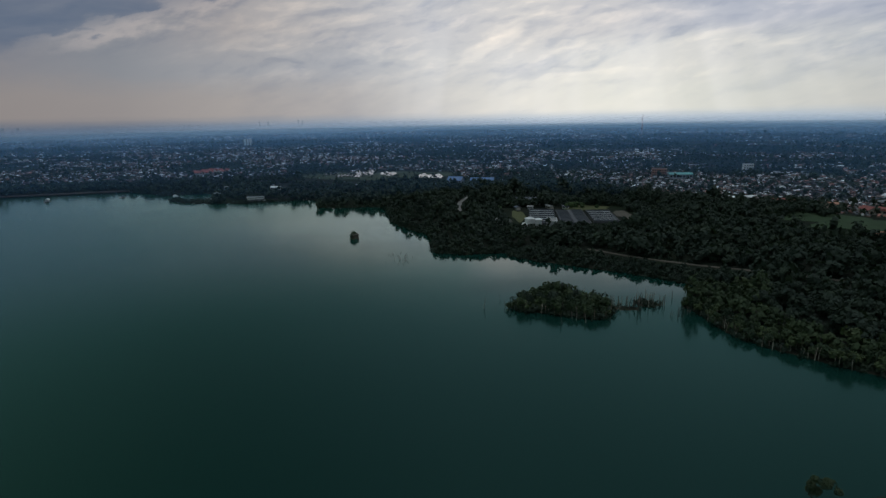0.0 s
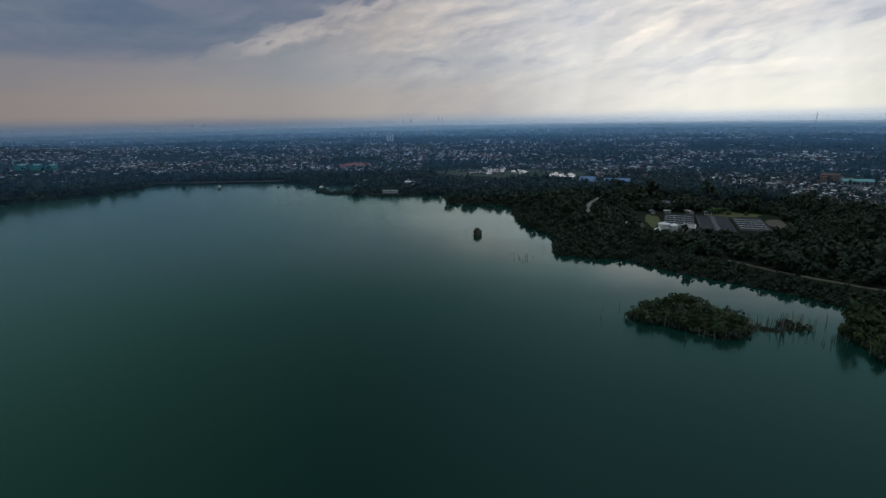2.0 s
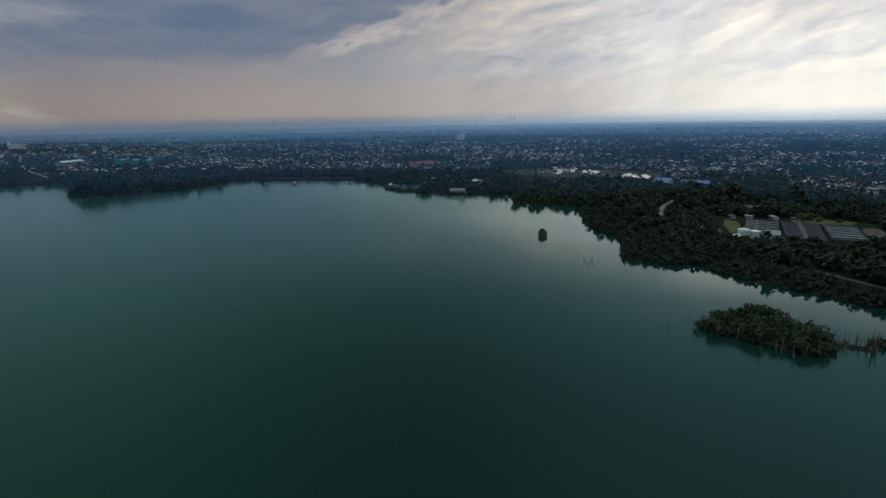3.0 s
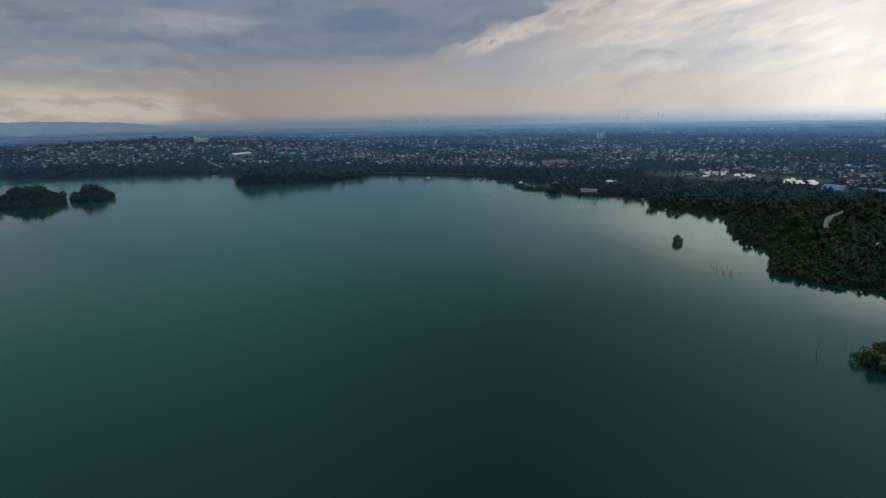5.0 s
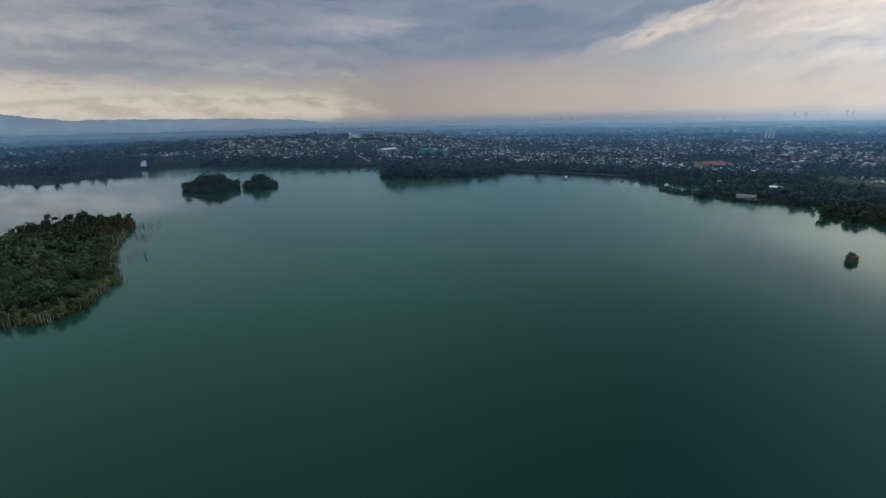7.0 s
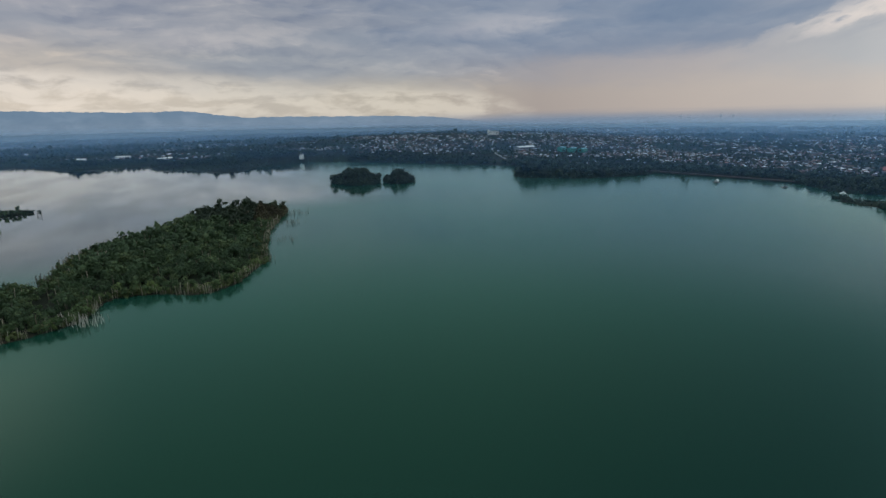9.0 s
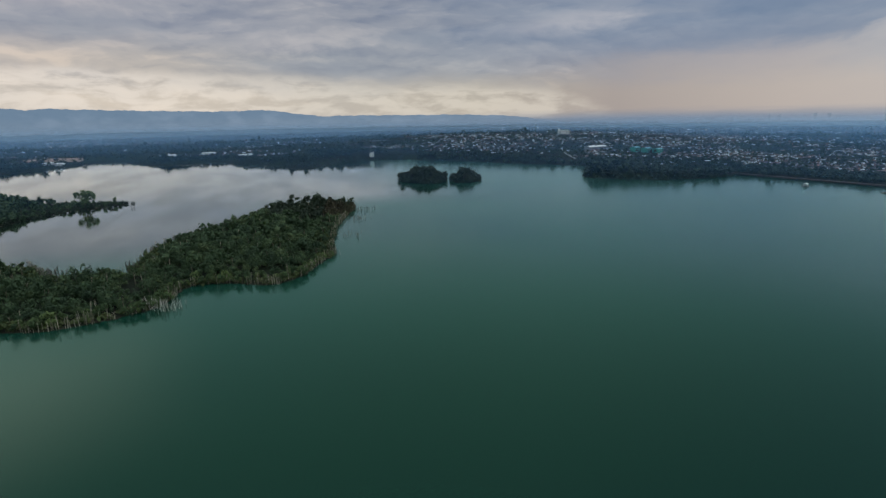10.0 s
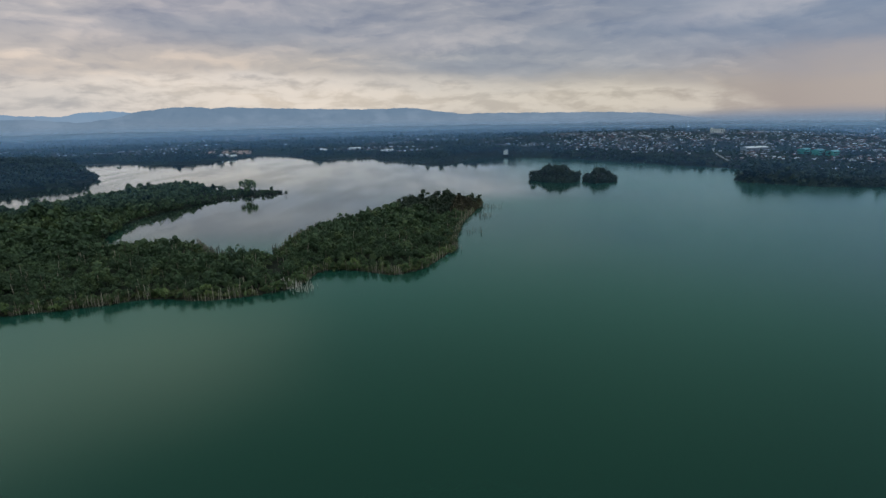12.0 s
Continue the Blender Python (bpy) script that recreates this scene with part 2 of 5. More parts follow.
# the same dimmed copy for single trees
LEAF_DIM_ONE = foliage("dimmed_tree_leaves", (0.025, 0.042, 0.025), (0.042, 0.064, 0.032), (0.068, 0.090, 0.042), by="object")
LEAF_SHORE = foliage("shore_leaves", (0.034, 0.048, 0.022), (0.080, 0.102, 0.040), (0.150, 0.165, 0.070))
LEAF_BROWN = foliage("withered_leaves", (0.026, 0.024, 0.016), (0.058, 0.050, 0.030), (0.10, 0.088, 0.05))
LEAF_FAR = foliage("far_leaves", (0.020, 0.031, 0.021), (0.031, 0.047, 0.029), (0.050, 0.067, 0.035))
BARK = surface("bark", [(0.10, 0.085, 0.065), (0.19, 0.165, 0.13)], 0.8, 0.9, by="object")
PALE_BARK = surface("pale_bark", [(0.17, 0.145, 0.105), (0.36, 0.32, 0.25)], 0.8, 0.9)
BLEACHED = surface("bleached_wood", [(0.34, 0.32, 0.28), (0.48, 0.45, 0.40)], 0.8, 0.9, by="object")
DEADWOOD = surface("dead_wood", [(0.09, 0.08, 0.068), (0.17, 0.15, 0.125)], 0.8, 0.9, by="object")
# most wall colours are darkened for the shade on the house fronts
WALL = surface("house_wall", [(0.15, 0.145, 0.14), (0.08, 0.072, 0.068), (0.60, 0.59, 0.58), (0.17, 0.145, 0.13), (0.07, 0.07, 0.08), (0.42, 0.36, 0.33), (0.10, 0.088, 0.078), (0.30, 0.17, 0.13)], 0.15, 0.85)
ROOF = surface("house_roof", [(0.04, 0.04, 0.05), (0.15, 0.065, 0.05), (0.80, 0.81, 0.82), (0.08, 0.08, 0.09), (0.24, 0.245, 0.25), (0.07, 0.045, 0.04), (0.05, 0.06, 0.08), (0.34, 0.12, 0.085), (0.04, 0.05, 0.06), (0.88, 0.88, 0.88), (0.07, 0.07, 0.08),
                              (0.24, 0.15, 0.12), (0.06, 0.07, 0.07), (0.46, 0.45, 0.44)], 0.2, 0.6)


def blend(N, f, a, b):
    n = N.add("ShaderNodeMixShader")
    for k, v in zip(range(3), (f, a, b)):
        N.put(n.inputs[k], v)
    return n.outputs[0]


def ground_material():
    m, N = material("ground")
    pos = N.add("ShaderNodeNewGeometry").outputs["Position"]
    height = N.add("ShaderNodeSeparateXYZ", Vector=pos).outputs[2]
    n1, n2, n3 = N.noise(pos, 0.006, 4), N.noise(pos, 0.05, 5), N.noise(pos, 0.6, 4)
    earth = N.ramp(n2, [(0.3, (0.008, 0.011, 0.008)), (0.55, (0.013, 0.016, 0.011)), (0.75, (0.028, 0.027, 0.021))])
    grass = N.ramp(n3, [(0.3, (0.009, 0.015, 0.008)), (0.7, (0.018, 0.027, 0.012))])
    col = N.mix(N.step(n1, 0.45, 0.6), earth, grass)
    col = N.mix(N.step(height, 0.7, 0.1), col, (0.024, 0.024, 0.017))
    b = N.add("ShaderNodeBsdfPrincipled", Base_Color=col, Roughness=0.95)
    b.inputs["Specular IOR Level"].default_value = 0.08
    N.put(b.inputs["Normal"], N.add("ShaderNodeBump", Strength=0.5, Distance=0.5, Height=n3).outputs[0])
    finish(N, b.outputs[0])
    return m


def water_material():
    m, N = material("lake_water")
    pos = N.add("ShaderNodeNewGeometry").outputs["Position"]
    drift = N.noise(pos, 0.004, 3)
    sep = N.add("ShaderNodeSeparateXYZ", Vector=pos).outputs
    # deep is the near colour: view angle painted in, dark close, greener far off
    deep = N.ramp(drift, [(0.3, (0.003, 0.023, 0.0125)), (0.7, (0.004, 0.028, 0.0155))])
    # both colours are dimmed further towards the east
    deep = N.mix(N.step(sep[0], -150, -10, 0.0, 1.0), deep, (0.003, 0.0205, 0.0150))
    far_green = N.ramp(drift, [(0.3, (0.005, 0.040, 0.030)), (0.7, (0.007, 0.047, 0.035))])
    far_green = N.mix(N.step(sep[0], -170, 20), far_green, (0.005, 0.032, 0.025))
    away = N.add("ShaderNodeVectorMath")
    away.operation = "DISTANCE"
    N.put(away.inputs[0], pos)
    away.inputs[1].default_value = (-40, 60, 0)
    col = N.mix(N.step(away.outputs["Value"], 90, 420), deep, far_green)
    # the open lake is ruffled, the sheltered inlet and bay lie calm
    calm = N.math("MAXIMUM", N.math("MULTIPLY", N.step(sep[0], -330, -480), N.step(sep[1], 120, -60)), N.math("MULTIPLY", N.step(sep[0], -5, 40), N.step(sep[1], 255, 300)))
    calm = N.math("MAXIMUM", calm, N.math("MULTIPLY", N.step(sep[0], -560, -700), N.step(sep[1], 330, 120)))
    lee = N.math("MULTIPLY", N.math("MULTIPLY", N.step(sep[0], -300, -40), N.step(sep[1], 260, 420)), 0.55)
    calm = N.math("MAXIMUM", calm, lee)
    rough = N.step(N.noise(pos, 0.006, 4), 0.35, 0.65, 0.13, 0.19)
    # the bright sky mirrored by the western inlet, painted in as a paler colour
    col = N.mix(N.math("MULTIPLY", N.step(sep[0], -380, -540), N.step(sep[1], 200, -60)), col, (0.020, 0.036, 0.031))
    wave = N.noise(pos, 0.9, 3, 0.6)
    ruffle = N.add("ShaderNodeBump", Strength=0.10, Distance=0.12, Height=wave).outputs[0]
    streaks = N.step(N.noise(N.add("ShaderNodeCombineXYZ", X=N.math("MULTIPLY", sep[0], 0.004), Y=N.math("MULTIPLY", sep[1], 0.014)).outputs[0], 1.0, 3), 0.36, 0.62, 0.35, 1.0)
    gloss = N.add("ShaderNodeBsdfAnisotropic", Color=N.mix(calm, (0.74, 1.0, 0.95), (0.95, 1.0, 0.97)), Roughness=N.math("MULTIPLY", rough, N.step(calm, 0.0, 1.0, 1.0, 0.30)), Normal=ruffle)
    body = N.add("ShaderNodeBsdfDiffuse", Color=col)
    share = N.math("MULTIPLY", N.add("ShaderNodeFresnel", IOR=1.345, Normal=ruffle).outputs[0], N.math("ADD", 1.18, N.math("MULTIPLY", N.math("MULTIPLY", calm, streaks), 0.48)))
    finish(N, blend(N, N.math("MINIMUM", share, 0.95), body.outputs[0], gloss.outputs[0]))
    return m


def haze_material(name, colour, thick, low, high, west_dim, denser, foot):
    """Sheet painted as haze: mostly clear, thinning out upwards, its brightness put into colour."""
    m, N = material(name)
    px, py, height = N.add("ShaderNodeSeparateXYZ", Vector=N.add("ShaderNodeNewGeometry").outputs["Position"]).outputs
    # sunlight put into the colour: brightened towards the sun, dimmed in the west
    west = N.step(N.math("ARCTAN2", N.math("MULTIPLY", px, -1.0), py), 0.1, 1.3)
    lit = N.add("ShaderNodeBsdfDiffuse", Color=N.mix(west, tuple(min(0.95, 1.25 * c) for c in colour), tuple(west_dim * c for c in colour))).outputs[0]
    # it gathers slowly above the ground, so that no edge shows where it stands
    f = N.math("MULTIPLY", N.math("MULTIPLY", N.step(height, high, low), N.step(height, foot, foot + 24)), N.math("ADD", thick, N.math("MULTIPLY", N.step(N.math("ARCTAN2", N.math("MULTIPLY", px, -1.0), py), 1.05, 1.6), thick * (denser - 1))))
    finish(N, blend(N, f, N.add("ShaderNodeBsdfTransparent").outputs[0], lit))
    return m


GROUND, WATER = ground_material(), water_material()
ASPHALT = surface("asphalt", [(0.16, 0.155, 0.145), (0.22, 0.21, 0.19)], 0.2, 0.9, by="noise")
DIRT = surface("dirt_track", [(0.068, 0.060, 0.046), (0.110, 0.096, 0.074)], 0.2, 0.95, by="noise")


# ---- the plan: shores, hills ----
SHORE_EAST = [(168, 186), (159, 193), (146, 207), (138, 218), (131, 229), (130, 245), (128, 260), (128, 267), (138, 274), (147, 279), (150, 294),
              (142, 308), (129, 319), (115, 330), (99, 339), (82, 349), (65, 360), (51, 373), (47, 385), (32, 383), (19, 382), (2, 387), (-7, 387),
              (-9, 400), (-8, 426), (-14, 455), (-25, 470), (-39, 491), (-49, 517), (-55, 545), (-57, 572)]
SHORE_NORTH = [(-64, 594), (-87, 605), (-110, 602), (-136, 602), (-144, 617), (-147, 647), (-166, 667), (-212, 654), (-243, 648), (-288, 650),
               (-315, 657), (-337, 668), (-352, 690), (-346, 702), (-336, 690), (-316, 683), (-301, 694), (-319, 740), (-351, 742), (-374, 725),
               (-398, 743), (-427, 759), (-451, 772), (-467, 771), (-640, 722), (-642, 694), (-640, 650), (-646, 598), (-660, 560), (-688, 524),
               (-720, 495), (-750, 499), (-782, 522), (-822, 563), (-855, 601)]
SHORE_WEST = [(-920, 578), (-983, 524), (-1080, 450), (-1153, 401), (-1230, 304), (-1265, 243), (-1284, 177), (-1209, 136), (-1128, 99), (-1116, 38),
              (-1191, 26), (-1235, -21), (-1193, -38), (-1248, -70), (-1341, -89), (-1385, -107), (-1377, -150), (-1335, -201), (-1350, -253),
              (-1422, -305), (-1498, -353), (-1513, -404), (-1459, -434), (-1371, -465), (-1298, -507), (-1265, -559), (-1301, -642), (-1338, -729),
              (-1340, -798), (-1305, -843), (-1225, -805), (-984, -564), (-930, -555), (-869, -564), (-831, -583), (-803, -605)]
SHORE_SPIT = [(-790, -660), (-720, -700), (-620, -600), (-560, -470), (-577, -436), (-597, -420), (-650, -402), (-720, -392), (-790, -363), (-821, -343),
              (-770, -292), (-752, -249), (-735, -195), (-728, -160), (-716, -163), (-700, -184), (-688, -200), (-670, -224), (-631, -243), (-585, -257),
              (-545, -268), (-511, -268), (-446, -251)]
SHORE_PENINSULA = [(-401, -223), (-415, -203), (-412, -178), (-405, -152), (-362, -124), (-366, -112), (-374, -98), (-365, -82), (-413, -81), (-448, -75),
                   (-494, -51), (-533, -21), (-589, 1), (-611, 34), (-608, 84), (-600, 98), (-571, 99), (-526, 83), (-484, 72), (-443, 64), (-404, 58),
                   (-374, 56), (-354, 48), (-328, 35), (-312, 24), (-308, 13), (-314, -3), (-322, -19), (-321, -34), (-309, -43), (-297, -44), (-287, -49),
                   (-277, -60), (-273, -69), (-269, -84), (-267, -99), (-271, -117), (-272, -133), (-266, -146), (-261, -159), (-258, -172), (-250, -197)]
SHORE_SOUTH = [(-240, -270), (-150, -340), (0, -350), (120, -260), (220, -130), (230, -20), (170, 60), (120, 85), (98, 98), (87, 107), (87, 116), (100, 118), (122, 121), (170, 128),
               (215, 150), (195, 172)]
ISLET = [(36, 269), (42, 264), (48, 261), (58, 256), (68, 253), (76, 250), (82, 253), (88, 262), (86, 271), (76, 279), (60, 284), (45, 278)]
ISLET_SMALL = [(104, 269), (110, 266), (116, 269), (114, 274), (108, 278), (103, 275)]
ISLET_TAIL = [(90, 264), (95, 261), (101, 261), (102, 265), (95, 269)]
TWIN_ISLAND = [(-848, 212), (-798, 208), (-766, 229), (-762, 256), (-785, 274), (-835, 284), (-885, 268), (-880, 236)]
TWIN_ISLAND_ROUND = [(-780, 279), (-754, 284), (-748, 303), (-762, 322), (-795, 334), (-822, 318), (-815, 296)]
LONE_ROCK = [(-78, 443), (-75, 441), (-72, 443), (-72, 446), (-75, 447), (-78, 446)]
FLATS = [(120, 515, 85, 75, 4.0), (-95, 885, 140, 95, 6.5), (40, 765, 60, 60, 6.0)]
HILLS = [(-822, 256, 11, 42), (-784, 308, 8, 30), (-1360, 240, 3, 80), (-745, 570, 11, 60), (-1060, -690, 24, 130), (-1650, 860, 25, 300), (-1350, 1150, 13, 260), (-1405, 828, 6, 36),
         (-1500, 480, 14, 220), (60, 600, 6, 120), (330, 420, 5, 120), (-1900, 300, 10, 350), (-560, -330, 3, 80)]


def smooth(v, lo, hi):
    t = np.clip((v - lo) / (hi - lo), 0, 1)
    return t * t * (3 - 2 * t)


def rounded(points, per=4):
    """A closed curve through the points."""
    p = np.array(points, float)
    a, b, c, d = np.roll(p, 1, 0), p, np.roll(p, -1, 0), np.roll(p, -2, 0)
    out = []
    for k in range(per):
        t = k / per
        out.append(0.5 * (2 * b + (c - a) * t + (2 * a - 5 * b + 4 * c - d) * t * t + (3 * b - a - 3 * c + d) * t ** 3))
    return np.stack(out, 1).reshape(-1, 2)


LAKE = rounded(SHORE_EAST + SHORE_NORTH + SHORE_WEST + SHORE_SPIT + SHORE_PENINSULA + SHORE_SOUTH, 3)
ISLANDS = [rounded(p) for p in (ISLET, ISLET_SMALL, ISLET_TAIL, TWIN_ISLAND, TWIN_ISLAND_ROUND, LONE_ROCK)]


def signed(poly, x, y):
    """Distance to a closed outline, positive inside it."""
    px, py = poly[:, 0], poly[:, 1]
    qx, qy = np.roll(px, -1), np.roll(py, -1)
    best, inside = np.full(x.shape, 1e9), np.zeros(x.shape, bool)
    for ax, ay, bx, by in zip(px, py, qx, qy):
        ex, ey = bx - ax, by - ay
        t = np.clip(((x - ax) * ex + (y - ay) * ey) / (ex * ex + ey * ey + 1e-9), 0, 1)
        best = np.minimum(best, (x - ax - t * ex) ** 2 + (y - ay - t * ey) ** 2)
        if ay != by:
            inside ^= ((ay > y) != (by > y)) & (x < ax + (y - ay) * ex / ey)
    return np.where(inside, 1, -1) * np.sqrt(best)


def ripple(x, y, s):
    """Cheap smooth noise of about unit height and s metres in size."""
    u, v = x / s, y / s
    return (np.sin(u * 1.3 + 1.7 * np.sin(v * 0.9 + 0.4)) + np.sin(v * 1.7 + 1.3 * np.sin(u * 1.1 + 2.0)) + np.sin((u + v) * 0.8 + 1.1 * np.sin(u * 2.3 - v))) / 3


LATTICE = np.random.default_rng(19).uniform(-1, 1, (64, 64))


def patchy(x, y, s, turn=0.4):
    """Irregular smooth noise between -1 and 1, in patches of about s metres."""
    u, v = (x * math.cos(turn) - y * math.sin(turn)) / s + 300.3, (x * math.sin(turn) + y * math.cos(turn)) / s + 300.7
    i, j = np.floor(u).astype(int), np.floor(v).astype(int)
    p, q = u - i, v - j
    p, q = p * p * (3 - 2 * p), q * q * (3 - 2 * q)
    at = lambda a, b: LATTICE[a % 64, b % 64]
    return (at(i, j) * (1 - p) + at(i + 1, j) * p) * (1 - q) + (at(i, j + 1) * (1 - p) + at(i + 1, j + 1) * p) * q


def settled(x, y):
    """How closely the town is built up: wooded gaps below 0, dense quarters near 1."""
    c = 0.06 + 0.60 * patchy(x, y, 60) + 0.60 * patchy(x, y, 190, 1.1) + 0.45 * patchy(x, y, 560, 0.7)
    for cx, cy, cs, more in ((-560, 905, 70, 1.0), (-1190, 470, 150, 0.7), (-1380, 640, 170, 0.5), (330, 640, 170, 0.8), (470, 560, 120, 0.6), (-330, 1150, 150, 0.5)):
        c = c + more * np.exp(-((x - cx) ** 2 + (y - cy) ** 2) / (2 * cs * cs))
    return c


def town_edge(x):
    """How far off the houses begin beyond the eastern woods."""
    return np.interp(x, (-60, -44, 81, 161, 216, 268, 293, 400), (950, 929, 752, 685, 632, 586, 560, 500))


def inland(x, y):
    """Metres from the water's edge, positive on land."""
    d = -signed(LAKE, x, y)
    for isle in ISLANDS:
        d = np.maximum(d, signed(isle, x, y))
    return d + 1.5 * ripple(x, y, 7.0)


def terrain(x, y, d=None):
    x, y = np.asarray(x, float), np.asarray(y, float)
    d = inland(x, y) if d is None else d
    r = np.hypot(x, y)
    z = 0.55 * smooth(d, -1, 4) + 0.8 * smooth(d, 6, 22) + 5.0 * smooth(d, 10, 140) + (1.6 * ripple(x, y, 60) + 1.4) * smooth(d, 20, 120)
    z += 15 * smooth(r, 1900, 4900) + 4 * ripple(x, y, 400) * smooth(r, 900, 2500)
    for hx, hy, hz, hs in HILLS:
        z += hz * np.exp(-((x - hx) ** 2 + (y - hy) ** 2) / (2 * hs * hs)) * smooth(d, 0, 25)
    for fx, fy, rx, ry, fz in FLATS:
        k = smooth(np.hypot((x - fx) / rx, (y - fy) / ry), 1.35, 1.0)
        z = z * (1 - k) + fz * k
    return np.where(d > -1, np.maximum(z, 0.25 * np.clip(d + 1, 0, 3)), np.maximum(-5, (d + 1) * 0.5))


def mesh_from(name, verts, faces, mats, slots=None, shade=False):
    """A mesh object from arrays: verts (n, 3), faces (m, 3 or 4)."""
    verts, faces = np.asarray(verts, np.float32), np.asarray(faces, np.int32)
    me = bpy.data.meshes.new(name)
    me.vertices.add(len(verts))
    me.vertices.foreach_set("co", verts.ravel())
    n, k = faces.shape
    me.loops.add(n * k)
    me.loops.foreach_set("vertex_index", faces.ravel())
    me.polygons.add(n)
    me.polygons.foreach_set("loop_start", np.arange(0, n * k, k, dtype=np.int32))
    for m in mats:
        me.materials.append(m)
    if slots is not None:
        me.polygons.foreach_set("material_index", np.asarray(slots, np.int32))
    me.polygons.foreach_set("use_smooth", np.full(n, shade))
    me.update(calc_edges=True)
    return me


# ---- ground: one sheet to the horizon ----
def build_ground():
    azs = np.radians(np.concatenate([np.arange(-60, 150, 0.75), np.arange(150, 300, 3.0)]))
    rs = np.concatenate([[20, 60], 100 * 1.019 ** np.arange(0, 252)])
    rs = rs[rs < 4850]
    A, R = np.meshgrid(azs, rs)
    x, y = -np.sin(A) * R, np.cos(A) * R
    z = terrain(x.ravel(), y.ravel())
    v = np.stack([x.ravel(), y.ravel(), z], 1)
    na, nr = len(azs), len(rs)
    i, j = np.meshgrid(np.arange(nr - 1), np.arange(na), indexing="ij")
    k = (j + 1) % na
    f = np.stack([i * na + j, (i + 1) * na + j, (i + 1) * na + k, i * na + k], -1).reshape(-1, 4)
    me = mesh_from("ground", v, f, [GROUND], shade=True)
    return tagged(new("ground", me), "dark earth and grass, wooded shores round the lake", "ground", kind="structure")


build_ground()
bm = bmesh.new()
bmesh.ops.create_grid(bm, x_segments=40, y_segments=40, size=1300)
bmesh.ops.translate(bm, verts=bm.verts, vec=(-560, -40, 0))
me = bpy.data.meshes.new("water")
bm.to_mesh(me)
me.materials.append(WATER)
tagged(new("water", me), "calm dark teal reservoir water with soft reflections", "water", kind="structure")


# ---- distance: mountains and thin layers of haze ----
CREST_FAR = [(104, 90), (110, 120), (116, 160), (118.4, 176), (120.5, 170), (122.2, 141), (124.5, 147), (127, 163), (134, 172), (142, 150), (150, 120)]
CREST_NEAR = [(44, 22), (60, 30), (66, 92), (71, 107), (76, 110), (82.5, 116), (85, 111), (88.5, 146), (90.4, 170), (95, 163), (100, 172), (105, 184), (109, 196), (110, 185), (112, 203), (114, 192),
              (116.4, 168), (118.5, 118), (121, 96), (124, 120), (127, 128), (131, 105), (140, 120), (150, 90)]


def build_mountains():
    """Two ranges with a sloping, furrowed front, one behind the other."""
    for name, r0, crest_at, tone, sd in (("backdrop_far_range", 4820, CREST_FAR, 1.35, 0.0), ("backdrop_near_range", 4660, CREST_NEAR, 1.0, 2.1)):
        m, N = material("glowing_hazed_mountain")
        pos = N.add("ShaderNodeNewGeometry").outputs["Position"]
        h = N.add("ShaderNodeSeparateXYZ", Vector=pos).outputs[2]
        fold = N.noise(N.add("ShaderNodeMapping", Vector=pos, Scale=(1.0, 1.0, 0.35)).outputs[0], 0.012, 5, 0.6)
        # haze painted into the blue, paler towards the foot and in the hollows
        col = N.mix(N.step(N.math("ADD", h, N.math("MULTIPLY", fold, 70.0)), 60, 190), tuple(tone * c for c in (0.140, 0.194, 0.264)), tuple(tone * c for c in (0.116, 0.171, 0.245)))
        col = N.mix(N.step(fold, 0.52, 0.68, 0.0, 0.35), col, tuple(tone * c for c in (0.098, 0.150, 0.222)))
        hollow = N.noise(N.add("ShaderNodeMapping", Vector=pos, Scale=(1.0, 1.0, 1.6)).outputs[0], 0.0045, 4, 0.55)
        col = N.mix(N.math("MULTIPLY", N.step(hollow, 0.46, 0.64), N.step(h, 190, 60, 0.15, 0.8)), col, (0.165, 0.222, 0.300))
        # nine tenths of this colour glows by itself
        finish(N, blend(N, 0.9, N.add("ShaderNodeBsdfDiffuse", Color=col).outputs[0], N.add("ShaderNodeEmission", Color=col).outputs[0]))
        at, tall = zip(*crest_at)
        a = np.linspace(at[0], at[-1], 620)
        crest = np.interp(a, at, tall)
        for _ in range(3):
            crest[1:-1] = (crest[:-2] + 2 * crest[1:-1] + crest[2:]) / 4
        crest = crest + 1.8 * np.sin(a * 2.3 + 2 * sd) + 1.4 * np.sin(a * 5.1 + sd) + 1.4 * np.sin(a * 11.3 + sd) * np.sin(a * 1.3) + 1.1 * np.sin(a * 23.7 + sd) * np.sin(a * 2.9 + sd)
        rows = []
        for k, (dr, hz) in enumerate(((-240, 0.0), (-165, 0.35), (-90, 0.7), (0, 1.0), (60, 0.5))):
            wob = 12 * np.sin(a * (1.5 + k) + k + sd) * (hz if hz < 1 else 0)
            r = r0 + dr + wob
            rows.append(np.stack([-np.sin(np.radians(a)) * r, np.cos(np.radians(a)) * r, -8 + (crest + 8) * hz + wob * 0.3], 1))
        v = np.concatenate(rows)
        n = len(a)
        i, j = np.meshgrid(np.arange(4), np.arange(n - 1), indexing="ij")
        f = np.stack([i * n + j, i * n + j + 1, (i + 1) * n + j + 1, (i + 1) * n + j], -1).reshape(-1, 4)
        tagged(new(name, mesh_from(name, v, f, [m], shade=True)), "long mountain range far off, coloured haze blue and glowing", "mountains", kind="structure")


build_mountains()


